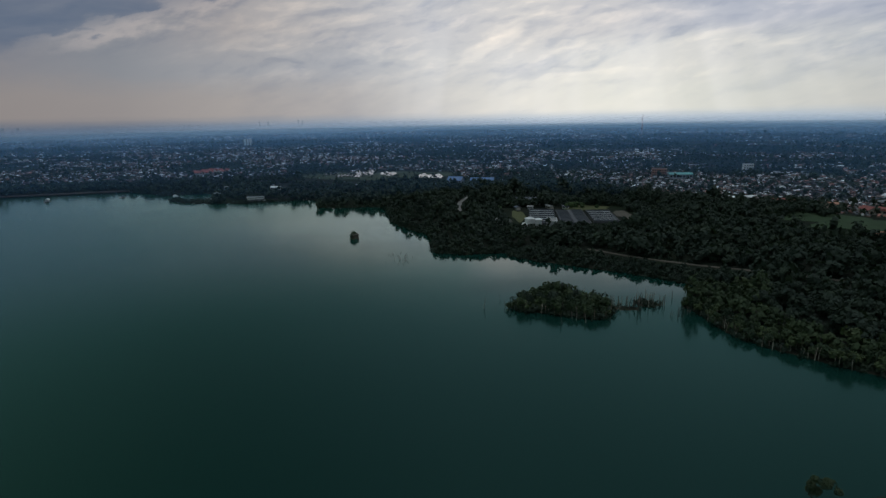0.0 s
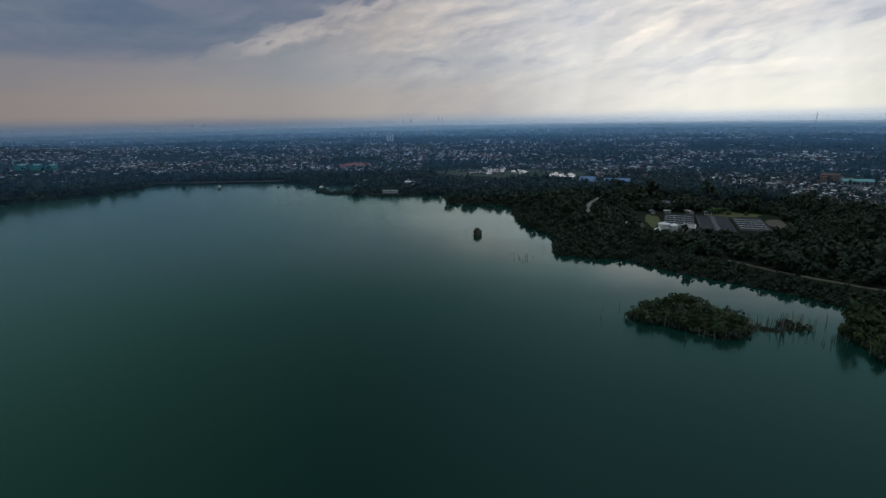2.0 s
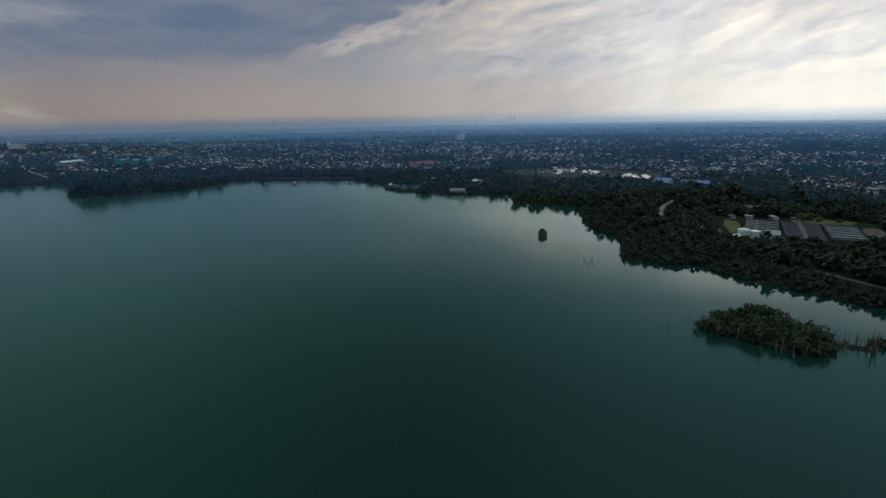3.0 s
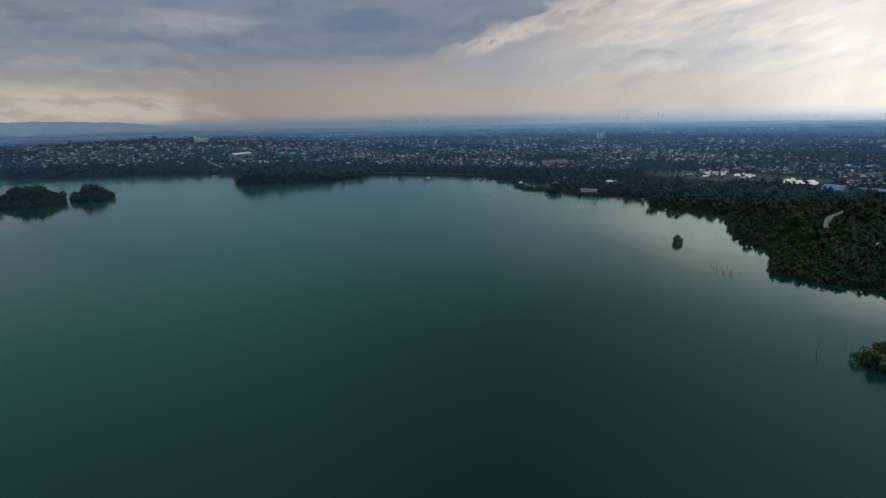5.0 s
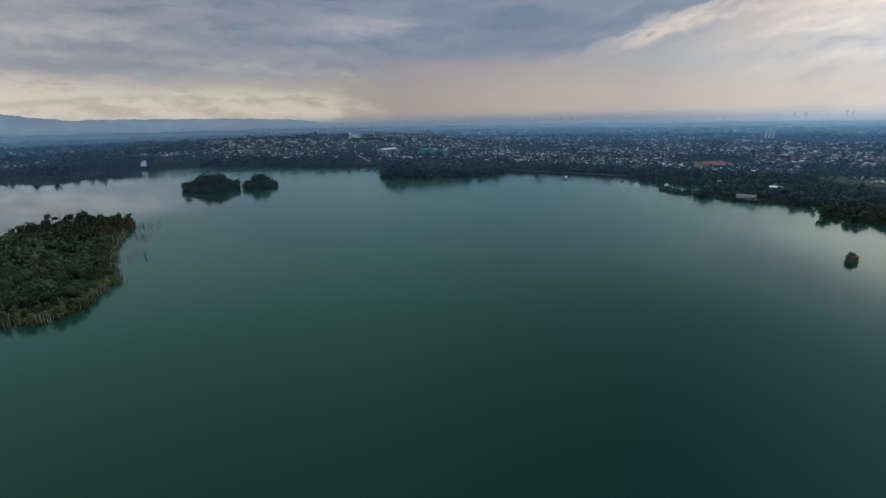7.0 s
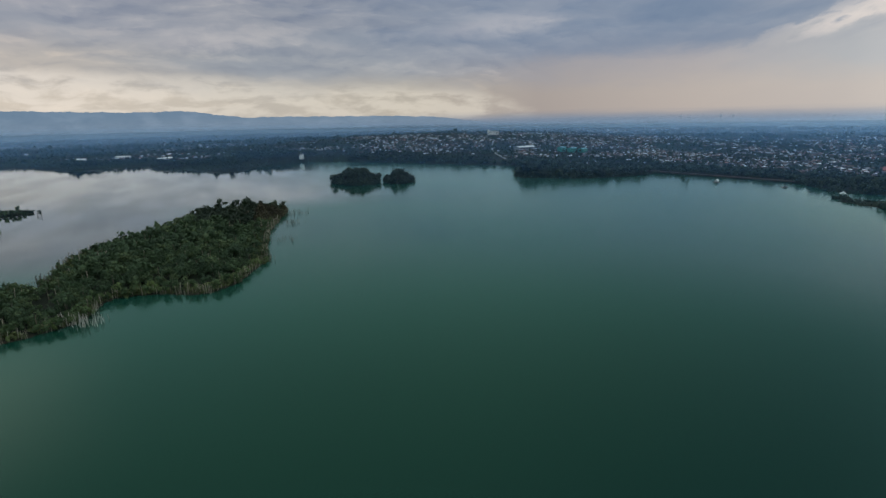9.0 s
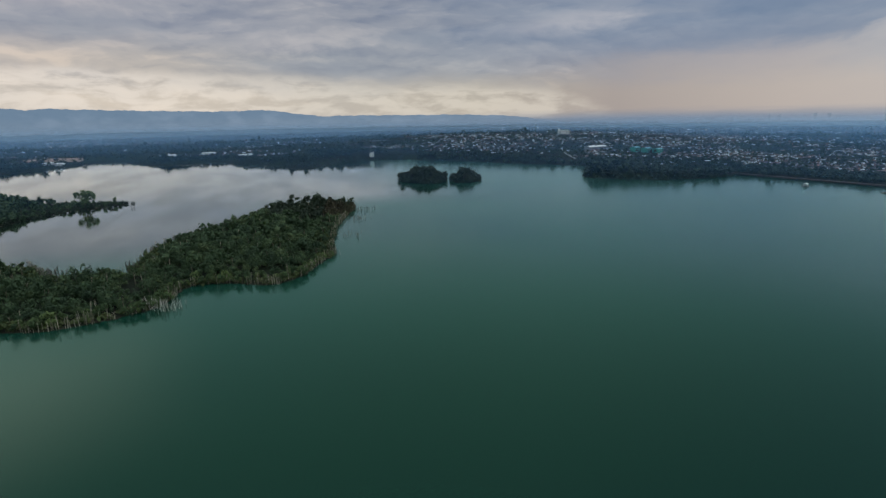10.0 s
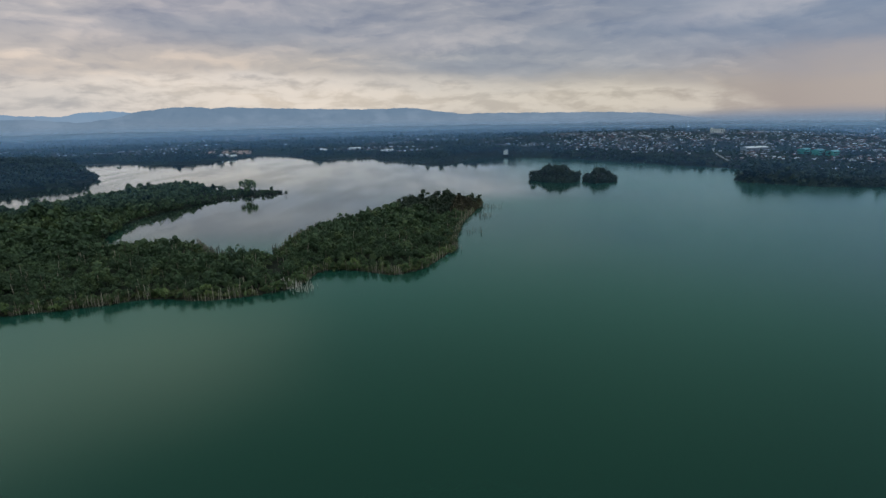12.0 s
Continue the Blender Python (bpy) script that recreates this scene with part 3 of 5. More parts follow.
def build_haze():
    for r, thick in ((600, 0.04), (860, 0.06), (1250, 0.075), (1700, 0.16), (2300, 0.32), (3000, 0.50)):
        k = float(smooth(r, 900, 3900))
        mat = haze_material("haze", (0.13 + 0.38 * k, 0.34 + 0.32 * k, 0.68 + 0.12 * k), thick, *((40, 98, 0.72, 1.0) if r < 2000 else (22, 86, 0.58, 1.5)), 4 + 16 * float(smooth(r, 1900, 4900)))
        a = np.radians(np.linspace(-75, 160, 140))
        x, y = -np.sin(a) * r, np.cos(a) * r
        # the layers lean away, so that the sky overhead lights them
        v = np.concatenate([np.stack([x * (1 + 1.3 * z / r), y * (1 + 1.3 * z / r), np.full_like(x, z)], 1) for z in (-2.0, 60.0, 230.0)])
        n = len(a)
        i, j = np.meshgrid(np.arange(2), np.arange(n - 1), indexing="ij")
        f = np.stack([i * n + j, i * n + j + 1, (i + 1) * n + j + 1, (i + 1) * n + j], -1).reshape(-1, 4)
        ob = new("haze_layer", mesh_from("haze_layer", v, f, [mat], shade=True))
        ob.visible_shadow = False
        tagged(ob, "clear sheet painted as thin bluish evening haze over the far town", "haze", kind="structure")


build_haze()


def build_far_haze():
    """Two glowing sheets, painted mist, close the view before the horizon and thin upwards."""
    for r, thick, top, fall, dim in ((3750, 0.62, 84, 34, 0.90), (4450, 0.92, 142, 40, 1.0)):
        m, N = material("glowing_mist")
        px, py, h = N.add("ShaderNodeSeparateXYZ", Vector=N.add("ShaderNodeNewGeometry").outputs["Position"]).outputs
        az = N.math("MULTIPLY", N.math("ARCTAN2", N.math("MULTIPLY", px, -1.0), py), 57.2958)
        # painted glow by bearing: brightest below the hidden sun, dull blue in the west
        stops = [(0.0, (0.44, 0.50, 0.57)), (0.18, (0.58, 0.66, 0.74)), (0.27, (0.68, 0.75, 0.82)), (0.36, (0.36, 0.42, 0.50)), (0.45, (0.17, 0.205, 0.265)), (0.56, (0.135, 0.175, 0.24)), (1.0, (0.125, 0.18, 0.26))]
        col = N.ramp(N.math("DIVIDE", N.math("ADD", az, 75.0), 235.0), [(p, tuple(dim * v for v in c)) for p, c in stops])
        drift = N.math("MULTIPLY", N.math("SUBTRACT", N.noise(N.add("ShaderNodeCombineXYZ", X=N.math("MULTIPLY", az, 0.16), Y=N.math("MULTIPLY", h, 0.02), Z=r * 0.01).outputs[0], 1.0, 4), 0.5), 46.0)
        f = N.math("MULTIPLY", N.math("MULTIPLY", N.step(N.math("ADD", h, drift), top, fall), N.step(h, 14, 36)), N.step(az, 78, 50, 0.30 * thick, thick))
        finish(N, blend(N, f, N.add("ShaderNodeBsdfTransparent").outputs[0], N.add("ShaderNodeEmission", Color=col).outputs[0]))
        a = np.radians(np.linspace(-75, 160, 200))
        x, y = -np.sin(a) * r, np.cos(a) * r
        v = np.concatenate([np.stack([x, y, np.full_like(x, z)], 1) for z in (6.0, 60.0, 190.0)])
        n = len(a)
        i, j = np.meshgrid(np.arange(2), np.arange(n - 1), indexing="ij")
        f = np.stack([i * n + j, i * n + j + 1, (i + 1) * n + j + 1, (i + 1) * n + j], -1).reshape(-1, 4)
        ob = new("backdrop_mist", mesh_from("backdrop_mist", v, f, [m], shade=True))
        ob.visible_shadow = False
        tagged(ob, "glowing pale mist painted along the horizon behind the far town", "mist", kind="structure")


build_far_haze()


# ---- trees ----
def crown_template(seed, clumps, size, spread=1.0, middle=0.95):
    """A crown of folded leaf clumps gathered in uneven lobes; unit radius, its foot at 0."""
    g = np.random.default_rng(seed)
    lobes = g.normal(0, 1, (g.integers(5, 9), 3)) * (0.40 * spread, 0.40 * spread, 0.20)
    lobes[:, 2] += middle - 0.22 * np.hypot(lobes[:, 0], lobes[:, 1])
    lobes[0] = (0, 0, middle + 0.18)
    rad = g.uniform(0.30, 0.52, len(lobes))
    pick = g.integers(0, len(lobes), clumps)
    n = g.normal(0, 1, (clumps, 3))
    n[:, 2] += 0.45
    n /= np.linalg.norm(n, axis=1)[:, None]
    c = lobes[pick] + n * (rad[pick] * g.uniform(0.78, 1.06, clumps))[:, None]
    n = n + g.normal(0, 0.30, n.shape) + (0, 0, 0.35)
    n /= np.linalg.norm(n, axis=1)[:, None]
    u = np.cross(n, g.normal(0, 1, n.shape))
    u /= np.linalg.norm(u, axis=1)[:, None]
    w = np.cross(n, u)
    s = (size * g.uniform(0.6, 1.25, clumps))[:, None]
    v = np.stack([c - u * s - n * s * 0.2, c - w * s * 0.85 - n * s * 0.35, c + u * s - n * s * 0.15, c + w * s * 0.85 - n * s * 0.3], 1).reshape(-1, 3)
    q = np.arange(clumps)[:, None] * 4
    f = np.concatenate([q + (0, 1, 2), q + (0, 2, 3)])
    return v, f


def tube(points, radii, sides=5):
    """A tapered tube through the points, as arrays of triangles."""
    v, f = [], []
    p = np.array(points, float)
    for k, (c, r) in enumerate(zip(p, radii)):
        t = p[min(k + 1, len(p) - 1)] - p[max(k - 1, 0)]
        t /= np.linalg.norm(t)
        a = np.cross(t, (0.3, 1, 0.2))
        a /= np.linalg.norm(a)
        b = np.cross(t, a)
        ang = np.arange(sides) * 2 * np.pi / sides
        v.append(c + r * (np.cos(ang)[:, None] * a + np.sin(ang)[:, None] * b))
    for k in range(len(p) - 1):
        for j in range(sides):
            a0, a1 = k * sides + j, k * sides + (j + 1) % sides
            f += [(a0, a1, a1 + sides), (a0, a1 + sides, a0 + sides)]
    return np.concatenate(v), np.array(f)


def join(parts):
    v, f, n = [], [], 0
    for pv, pf in parts:
        v.append(pv)
        f.append(pf + n)
        n += len(pv)
    return np.concatenate(v), np.concatenate(f)


def trunk_template(seed, limbs=3):
    g = np.random.default_rng(seed)
    lean = g.normal(0, 0.08, 2)
    top = (lean[0], lean[1], 1.1)
    parts = [tube([(0, 0, -0.1), (lean[0] * 0.3, lean[1] * 0.3, 0.5), top], [0.05, 0.036, 0.018])]
    for k in range(limbs):
        a = g.uniform(0, 6.28)
        z = g.uniform(0.4, 0.7)
        parts.append(tube([(lean[0] * z, lean[1] * z, z), (np.cos(a) * 0.4, np.sin(a) * 0.4, z + g.uniform(0.25, 0.5))], [0.022, 0.008], 3))
    return join(parts)


def place_many(templates, x, y, z, s, g, stretch=(0.85, 1.2), tones=False):
    """Copies of the templates, turned and scaled, as one set of arrays."""
    pick = g.integers(0, len(templates), len(x))
    V, F, T, n = [], [], [], 0
    for k, (tv, tf) in enumerate(templates):
        i = np.where(pick == k)[0]
        if not len(i):
            continue
        a = g.uniform(0, 6.28, len(i))
        h = s[i] * g.uniform(*stretch, len(i))
        ca, sa = np.cos(a)[:, None], np.sin(a)[:, None]
        vx = (tv[:, 0] * ca - tv[:, 1] * sa) * s[i][:, None] + x[i][:, None]
        vy = (tv[:, 0] * sa + tv[:, 1] * ca) * s[i][:, None] + y[i][:, None]
        vz = tv[:, 2] * h[:, None] + z[i][:, None]
        V.append(np.stack([vx, vy, vz], -1).reshape(-1, 3))
        F.append((tf[None] + (np.arange(len(i)) * len(tv))[:, None, None] + n).reshape(-1, 3))
        T.append(np.repeat(g.beta(1.6, 2.0, len(i)), len(tv)))
        n += len(tv) * len(i)
    if tones:
        return np.concatenate(V), np.concatenate(F), np.concatenate(T)
    return np.concatenate(V), np.concatenate(F)


def scatter(x0, x1, y0, y1, area, g):
    n = int((x1 - x0) * (y1 - y0) / area)
    x, y = g.uniform(x0, x1, n), g.uniform(y0, y1, n)
    return x, y, inland(x, y)


NEAR_CROWNS = [crown_template(k, 118, 0.128) for k in range(9)]
LIGHT_CROWNS = [crown_template(140 + k, 40, 0.29) for k in range(8)]
MID_CROWNS = [crown_template(20 + k, 74, 0.21) for k in range(8)]
TINY_CROWNS = [crown_template(50 + k, 8, 0.58, 1.15) for k in range(6)]
FAR_CROWNS = [crown_template(40 + k, 22, 0.38, 1.15) for k in range(8)]
TRUNKS = [trunk_template(k) for k in range(5)]


def forest(name, label, x, y, d, size, crowns, mat, g, trunks=False):
    z = terrain(x, y, d)
    tall = g.uniform(0, 1, len(x)) < 0.09
    s = size * g.uniform(0.65, 1.3, len(x)) * np.where(tall, g.uniform(1.1, 1.5, len(x)), 1.0)
    v, f, tone = place_many(crowns, x, y, z + 0.35 * s * tall, s, g, (0.8, 1.3), True)
    slots = np.zeros(len(f))
    mats = [mat]
    if trunks and d.min() < 14:
        k = d < 14
        tv, tf = place_many(TRUNKS, x[k], y[k], z[k], s[k], g)
        f = np.concatenate([f, tf + len(v)])
        v, tone = np.concatenate([v, tv]), np.concatenate([tone, np.zeros(len(tv))])
        slots = np.concatenate([slots, np.ones(len(tf))])
        mats.append(BARK)
    me = mesh_from(name, v, f, mats, slots)
    me.attributes.new("tone", "FLOAT", "POINT").data.foreach_set("value", tone.astype(np.float32))
    return tagged(new(name, me), label, "trees", kind="stuff")


def visible(x, y, lo=-47, hi=133):
    a = np.degrees(np.arctan2(-(x - 15), y - 10))
    return (a > lo) & (a < hi)


def split_front(x, y, d, g, count, depth):
    """Picks the trees nearest to the lake's middle along the water's edge to stand as single trees."""
    order = np.argsort(np.hypot(x - 20, y - 15) + 25 * (d > depth) * 100)
    mask = np.zeros(len(x), bool)
    mask[order[:count]] = True
    return mask


SINGLE = []


def build_forests():
    g = np.random.default_rng(3)
    # the wooded peninsula
    x, y, d = scatter(-640, -235, -330, 112, 21, g)
    k = (d > -0.8) & visible(x, y) & (y > -330) & ~((x < -440) & (y < -225))
    x, y, d = x[k], y[k], d[k]
    one = split_front(x, y, d, g, 130, 8) & (d < 8)
    SINGLE.append((x[one], y[one], d[one], 3.2, "pale-trunked tree with a small green crown at the peninsula's edge"))
    k = ~one
    size = 3.5 + 0.8 * ripple(x, y, 16) + 0.2 * (np.hypot((x + 585) / 60, (y - 55) / 45) < 1)
    brown = np.hypot((x + 553) / 42, (y - 84) / 26) < 1 + 0.2 * ripple(x, y, 9)
    point = np.hypot((x + 570) / 62, (y - 48) / 48) < 1 + 0.2 * ripple(x, y, 11)
    size = (size + 0.2 + 0.2 * point) * (0.66 + 0.34 * smooth(d, 0, 22)) * np.where(brown, 0.80, 1.0)
    close = np.hypot(x - 20, y - 10) < 430
    for name, label, pick, crowns, mat in (("peninsula_trees", "dense green trees on the wooded peninsula, pale trunks along the water", k & close, NEAR_CROWNS, LEAF),
                                           ("outer_peninsula_trees", "dense green trees on the outer end of the peninsula", k & ~close & ~brown & ~point, MID_CROWNS, LEAF),
                                           ("point_trees", "tall dark green trees on the peninsula's point", k & ~close & ~brown & point, MID_CROWNS, LEAF_DIM),
                                           ("withered_trees", "half-withered brownish trees at the peninsula's point", k & ~close & brown, MID_CROWNS, LEAF_BROWN)):
        forest(name, label, x[pick], y[pick], d[pick], size[pick], crowns, mat, g, True)
    # the spit behind it
    x, y, d = scatter(-840, -400, -480, -150, 38, g)
    k = (d > -0.8) & visible(x, y) & ((x < -440) | (y < -250)) & (y > -470)
    low = np.where(np.hypot(x + 700, y + 195) < 80, 0.5, 1.0)[k]
    forest("spit_trees", "low dark green trees on the long spit", x[k], y[k], d[k], 4.8 * low, LIGHT_CROWNS, LEAF, g, True)
    # the eastern woods
    x, y, d = scatter(-70, 440, 100, 640, 22, g)
    edge = np.minimum(town_edge(x) + 8, 640) + 22 * patchy(x, y, 40)
    k = (d > -0.8) & visible(x, y) & (np.hypot(x, y) < edge) & ~open_ground(x, y) & ~((x > 84) & (x < 122) & (y > 250) & (y < 284))
    x, y, d = x[k], y[k], d[k]
    one = split_front(x, y, d, g, 110, 9) & (d < 9)
    SINGLE.append((x[one], y[one], d[one], 3.6, "leafy dark green tree leaning over the eastern shore"))
    k = ~one
    size = 4.2 - (1.3 + 0.6 * (x > 45)) * (d < 32) * (y > 296) - 1.6 * ((x > 45) & (x < 200) & (y > 420) & (y < 460))
    near = np.hypot(x, y) < 330
    belt = d < 34 + 18 * patchy(x, y, 30)
    for name, label, pick, crowns, mat in (("eastern_woods", "dark green woods on the eastern shore", k & near & ~belt, MID_CROWNS, LEAF_DIM), ("eastern_belt", "olive green trees along the eastern shore", k & near & belt, MID_CROWNS, LEAF_BELT),
                                           ("back_woods", "dark green woods behind the eastern shore", k & ~near, LIGHT_CROWNS, LEAF_DIM)):
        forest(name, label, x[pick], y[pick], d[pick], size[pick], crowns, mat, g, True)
    # the strip of trees between the woods and the first houses
    x, y, d = scatter(-80, 260, 520, 940, 34, g)
    far = np.hypot(x, y)
    k = (d > 6) & visible(x, y) & (far < town_edge(x) + 20 * patchy(x, y, 40)) & (far > 625) & ~open_ground(x, y)
    forest("upper_woods", "dark green trees between the woods and the town", x[k], y[k], d[k], 4.0, FAR_CROWNS, LEAF_FAR, g)
    # low bushes along the near shores
    low_crowns = [crown_template(120 + k, 26, 0.32, 1.2, 0.45) for k in range(6)]
    for name, label, box, area, lim in (("north_shore_bushes", "low dark bushes along the northern waterline", (-480, -40, 560, 800), 13.0, 8), ("far_shore_bushes", "low dark bushes round the islands and the wooded point", (-910, -600, 190, 740), 16.0, 8),
                                        ("peninsula_bushes", "low bushes along the peninsula's waterline", (-640, -240, -230, 112), 5.0, 9), ("spit_bushes", "low bushes along the spit's waterline", (-840, -430, -440, -150), 9.0, 8),
                                        ("eastern_bushes", "low bushes along the eastern waterline", (-70, 230, 120, 600), 5.5, 12), ("islet_bushes", "low bushes along the islet's waterline", (30, 120, 245, 295), 3.5, 9)):
        x, y, d = scatter(*box, area, g)
        k = (d > (0.8 if name[0] == "p" else -1.0)) & (d < lim + 22 * ((x > 25) & (x < 185) & (y > 290) & (y < 385))) & visible(x, y) & (~open_ground(x, y) | (d < 10)) & ~((x > 80) & (y < 124) & (y > 90)) & ~((x > 89) & (x < 119) & (y > 255) & (y < 282) & (g.uniform(0, 1, len(x)) < np.where(x > 102, 0.55, 0.9)))
        forest(name, label, x[k], y[k], d[k], np.where((x > 86) & (x < 119) & (y > 252) & (y < 284), 0.95, 1.9)[k], low_crowns, {"p": LEAF_SHORE, "n": LEAF_FAR, "f": LEAF_FAR}.get(name[0], LEAF_DIM), g)
    # belts along the far shores
    x, y, d = scatter(-1520, 60, -900, 900, 60, g)
    belt = 80 + 45 * ripple(x, y, 90) - 25 * smooth(x, -800, -950) * smooth(y, 250, 400)
    belt = np.where((x > -1330) & (y < -500), 500, belt)
    k = (d > -0.5) & (d < belt) & visible(x, y) & (np.hypot(x + 10, y - 20) > 575) & ~open_ground(x, y) & ~((x > -665) & (x < -462) & (y > 700) & (d < 14))
    k &= ~((x > -840) & (x < -420) & (y < -150) & (y > -470)) & ~((x > -270) & (x < -195) & (y < 672) & (y > 640))
    k &= ~((x > -460) & (x < -60) & (y < -100))
    k &= ~((x > -870) & (x < -715) & (y > 190) & (y < 340))
    tall = np.where(np.hypot(x + 745, y - 570) < 90, 1.0, 0.85)[k] * np.where((x > -240) & (x < 40) & (y > 715) & (y < 840), 0.55, 1.0)[k]
    low = np.where((np.hypot(x + 1125, y - 70) < 50) | (np.hypot(x + 1210, y + 35) < 40) | ((x < -1230) & (y < 130) & (d < 40)) | (np.hypot(x + 1290, y - 200) < 26) | ((x < -1040) & (y < 330) & (y > -480) & (d < 45)), 0.4, 1.0)[k] * np.where((x > -356) & (x < -285) & (y > 640) & (y < 702), 0.22, 1.0)[k]
    forest("shore_trees", "belt of dark trees along the far shore", x[k], y[k], d[k], 5.4 * tall * low, FAR_CROWNS, LEAF_FAR, g)
    # a few trees among the ponds
    x, y, d = scatter(-215, 20, 800, 970, 330, g)
    k = np.hypot((x + 95) / 125, (y - 870) / 100) < 1
    forest("pond_trees", "scattered small trees between the ponds", x[k], y[k], d[k], 2.1, FAR_CROWNS, LEAF_FAR, g)
    # pale bare trunks standing along the waterline
    trunks = [tube([(0, 0, -0.15), (0.05, 0.02, 0.5), (0.02, 0.09, 1.0)], [0.035, 0.028, 0.016], 4), join([tube([(0, 0, -0.15), (-0.07, 0.03, 0.6), (-0.12, 0.0, 1.0)], [0.035, 0.026, 0.014], 4), tube([(-0.07, 0.03, 0.6), (0.08, 0.06, 0.95)], [0.018, 0.008], 3)])]
    for name, label, box, area, low, high in (("peninsula_trunks", "pale bare trunks along the peninsula's waterline", (-620, -240, -230, 115), 2.2, -1.6, 2.6), ("islet_trunks", "pale bare trunks along the islet's waterline", (32, 135, 245, 292), 5.0, -1.8, 0.8),
                                              ("eastern_trunks", "pale bare trunks along the eastern waterline", (110, 180, 170, 290), 7.0, -1.8, 0.8)):
        x, y, d = scatter(*box, area, g)
        k = (d > low) & (d < high) & visible(x, y) & (g.uniform(0, 1, len(x)) < 0.55 + 0.65 * ripple(x, y, 14))
        v, f = place_many(trunks, x[k], y[k], np.maximum(terrain(x[k], y[k], d[k]), -0.4), g.uniform(2.4, 5.6, k.sum()), g, (0.9, 1.4))
        tagged(new(name, mesh_from(name, v, f, [PALE_BARK])), label, "dead trees", kind="stuff")
    # pale bare trunks rising among the peninsula's crowns
    x, y, d = scatter(-600, -250, -230, 100, 210, g)
    k = (d > 4) & visible(x, y)
    v, f = place_many(trunks, x[k], y[k], terrain(x[k], y[k], d[k]) + 1.0, g.uniform(4.6, 7.2, k.sum()), g, (0.9, 1.3))
    tagged(new("standing_trunks", mesh_from("standing_trunks", v, f, [PALE_BARK])), "pale bare trunks standing among the peninsula's trees", "dead trees", kind="stuff")
    # islands
    x, y, d = scatter(-860, -720, 195, 335, 20, g)
    k = d > -0.5
    for name, label, pick, mat in (("island_trees", "rounded dark trees on the larger of two islands", k & (x + y < -500), LEAF_FAR), ("round_island_trees", "rounded green trees on the smaller of two islands", k & (x + y >= -500), LEAF_DIM)):
        forest(name, label, x[pick], y[pick], d[pick], 3.7, MID_CROWNS, mat, g)
    x, y, d = scatter(30, 120, 245, 295, 9, g)
    k = (d > -0.5) & visible(x, y) & ((x < 86) | (g.uniform(0, 1, len(x)) < np.where(x > 102, 0.20, 0.06)))
    x, y, d = x[k], y[k], d[k]
    one = split_front(x, y, d, g, 40, 40) & (d < 40)
    dome = 1.9 + 2.3 * np.exp(-(((x - 60) / 15) ** 2 + ((y - 269) / 9) ** 2)) + 2.3 * np.exp(-(((x - 80) / 7) ** 2 + ((y - 262) / 8) ** 2)) - 1.05 * (x > 86)
    SINGLE.append((x[one], y[one], d[one], dome[one], "dark green bushy tree on the low islet"))
    k = ~one
    forest("islet_trees", "green trees and bushes on the low islet", x[k], y[k], d[k], dome[k], NEAR_CROWNS, LEAF_DIM, g, True)
    # trees among the houses
    n = 52000
    r = np.exp(g.uniform(np.log(560), np.log(4500), n))
    a = np.radians(g.uniform(-46, 132, n))
    x, y = -np.sin(a) * r, np.cos(a) * r
    d = inland(x, y)
    k = (d > 60) & ~((x > -1000) & (y < -250)) & ~open_ground(x, y) & (g.uniform(0, 1, n) < np.clip(0.85 - 0.75 * settled(x, y), 0.22, 1.0) + 0.3 * smooth(d, 200, 70))
    x, y, d, r = x[k], y[k], d[k], r[k]
    size = 3.6 * g.uniform(0.7, 1.25, len(x)) * np.maximum(1, (r / 1500) ** 0.6) * (1 - 0.35 * smooth(r, 2200, 3400))
    for name, pick, crowns in (("town_trees", r < 1350, FAR_CROWNS), ("far_town_trees", r >= 1350, TINY_CROWNS)):
        forest(name, "scattered dark trees between the houses of the town", x[pick], y[pick], d[pick], size[pick], crowns, LEAF_FAR, g)


def open_ground(x, y):
    """Places kept free of trees: the waterworks, tracks, ponds, the clearing, the near point."""
    c = (x > 58) & (x < 185) & (y > 455) & (y < 560)
    c |= np.hypot((x - 314) / 56, (y - 400) / 40) < 0.95 + 0.35 * patchy(x, y, 16)
    c |= np.hypot((x + 100) / 110, (y - 850) / 32) < 1
    c |= np.hypot((x + 95) / 125, (y - 860) / 112) < 1
    c |= (x > -5) & (x < 85) & (y > 690) & (y < 800)
    c |= (x > 80) & (x < 150) & (y > 90) & (y < 124)
    for pts in (TRACK, ROAD):
        for (ax, ay), (bx, by) in zip(pts, pts[1:]):
            t = np.clip(((x - ax) * (bx - ax) + (y - ay) * (by - ay)) / ((bx - ax) ** 2 + (by - ay) ** 2), 0, 1)
            c |= np.hypot(x - ax - t * (bx - ax), y - ay - t * (by - ay) + 3) < 6.5
    return c


TRACK = [(105, 377), (112, 371), (127, 357), (145, 343), (165, 329), (181, 319), (204, 300), (226, 280)]
ROAD = [(42, 620), (30, 594), (19, 565), (17, 540), (18, 515), (26, 490)]
build_forests()


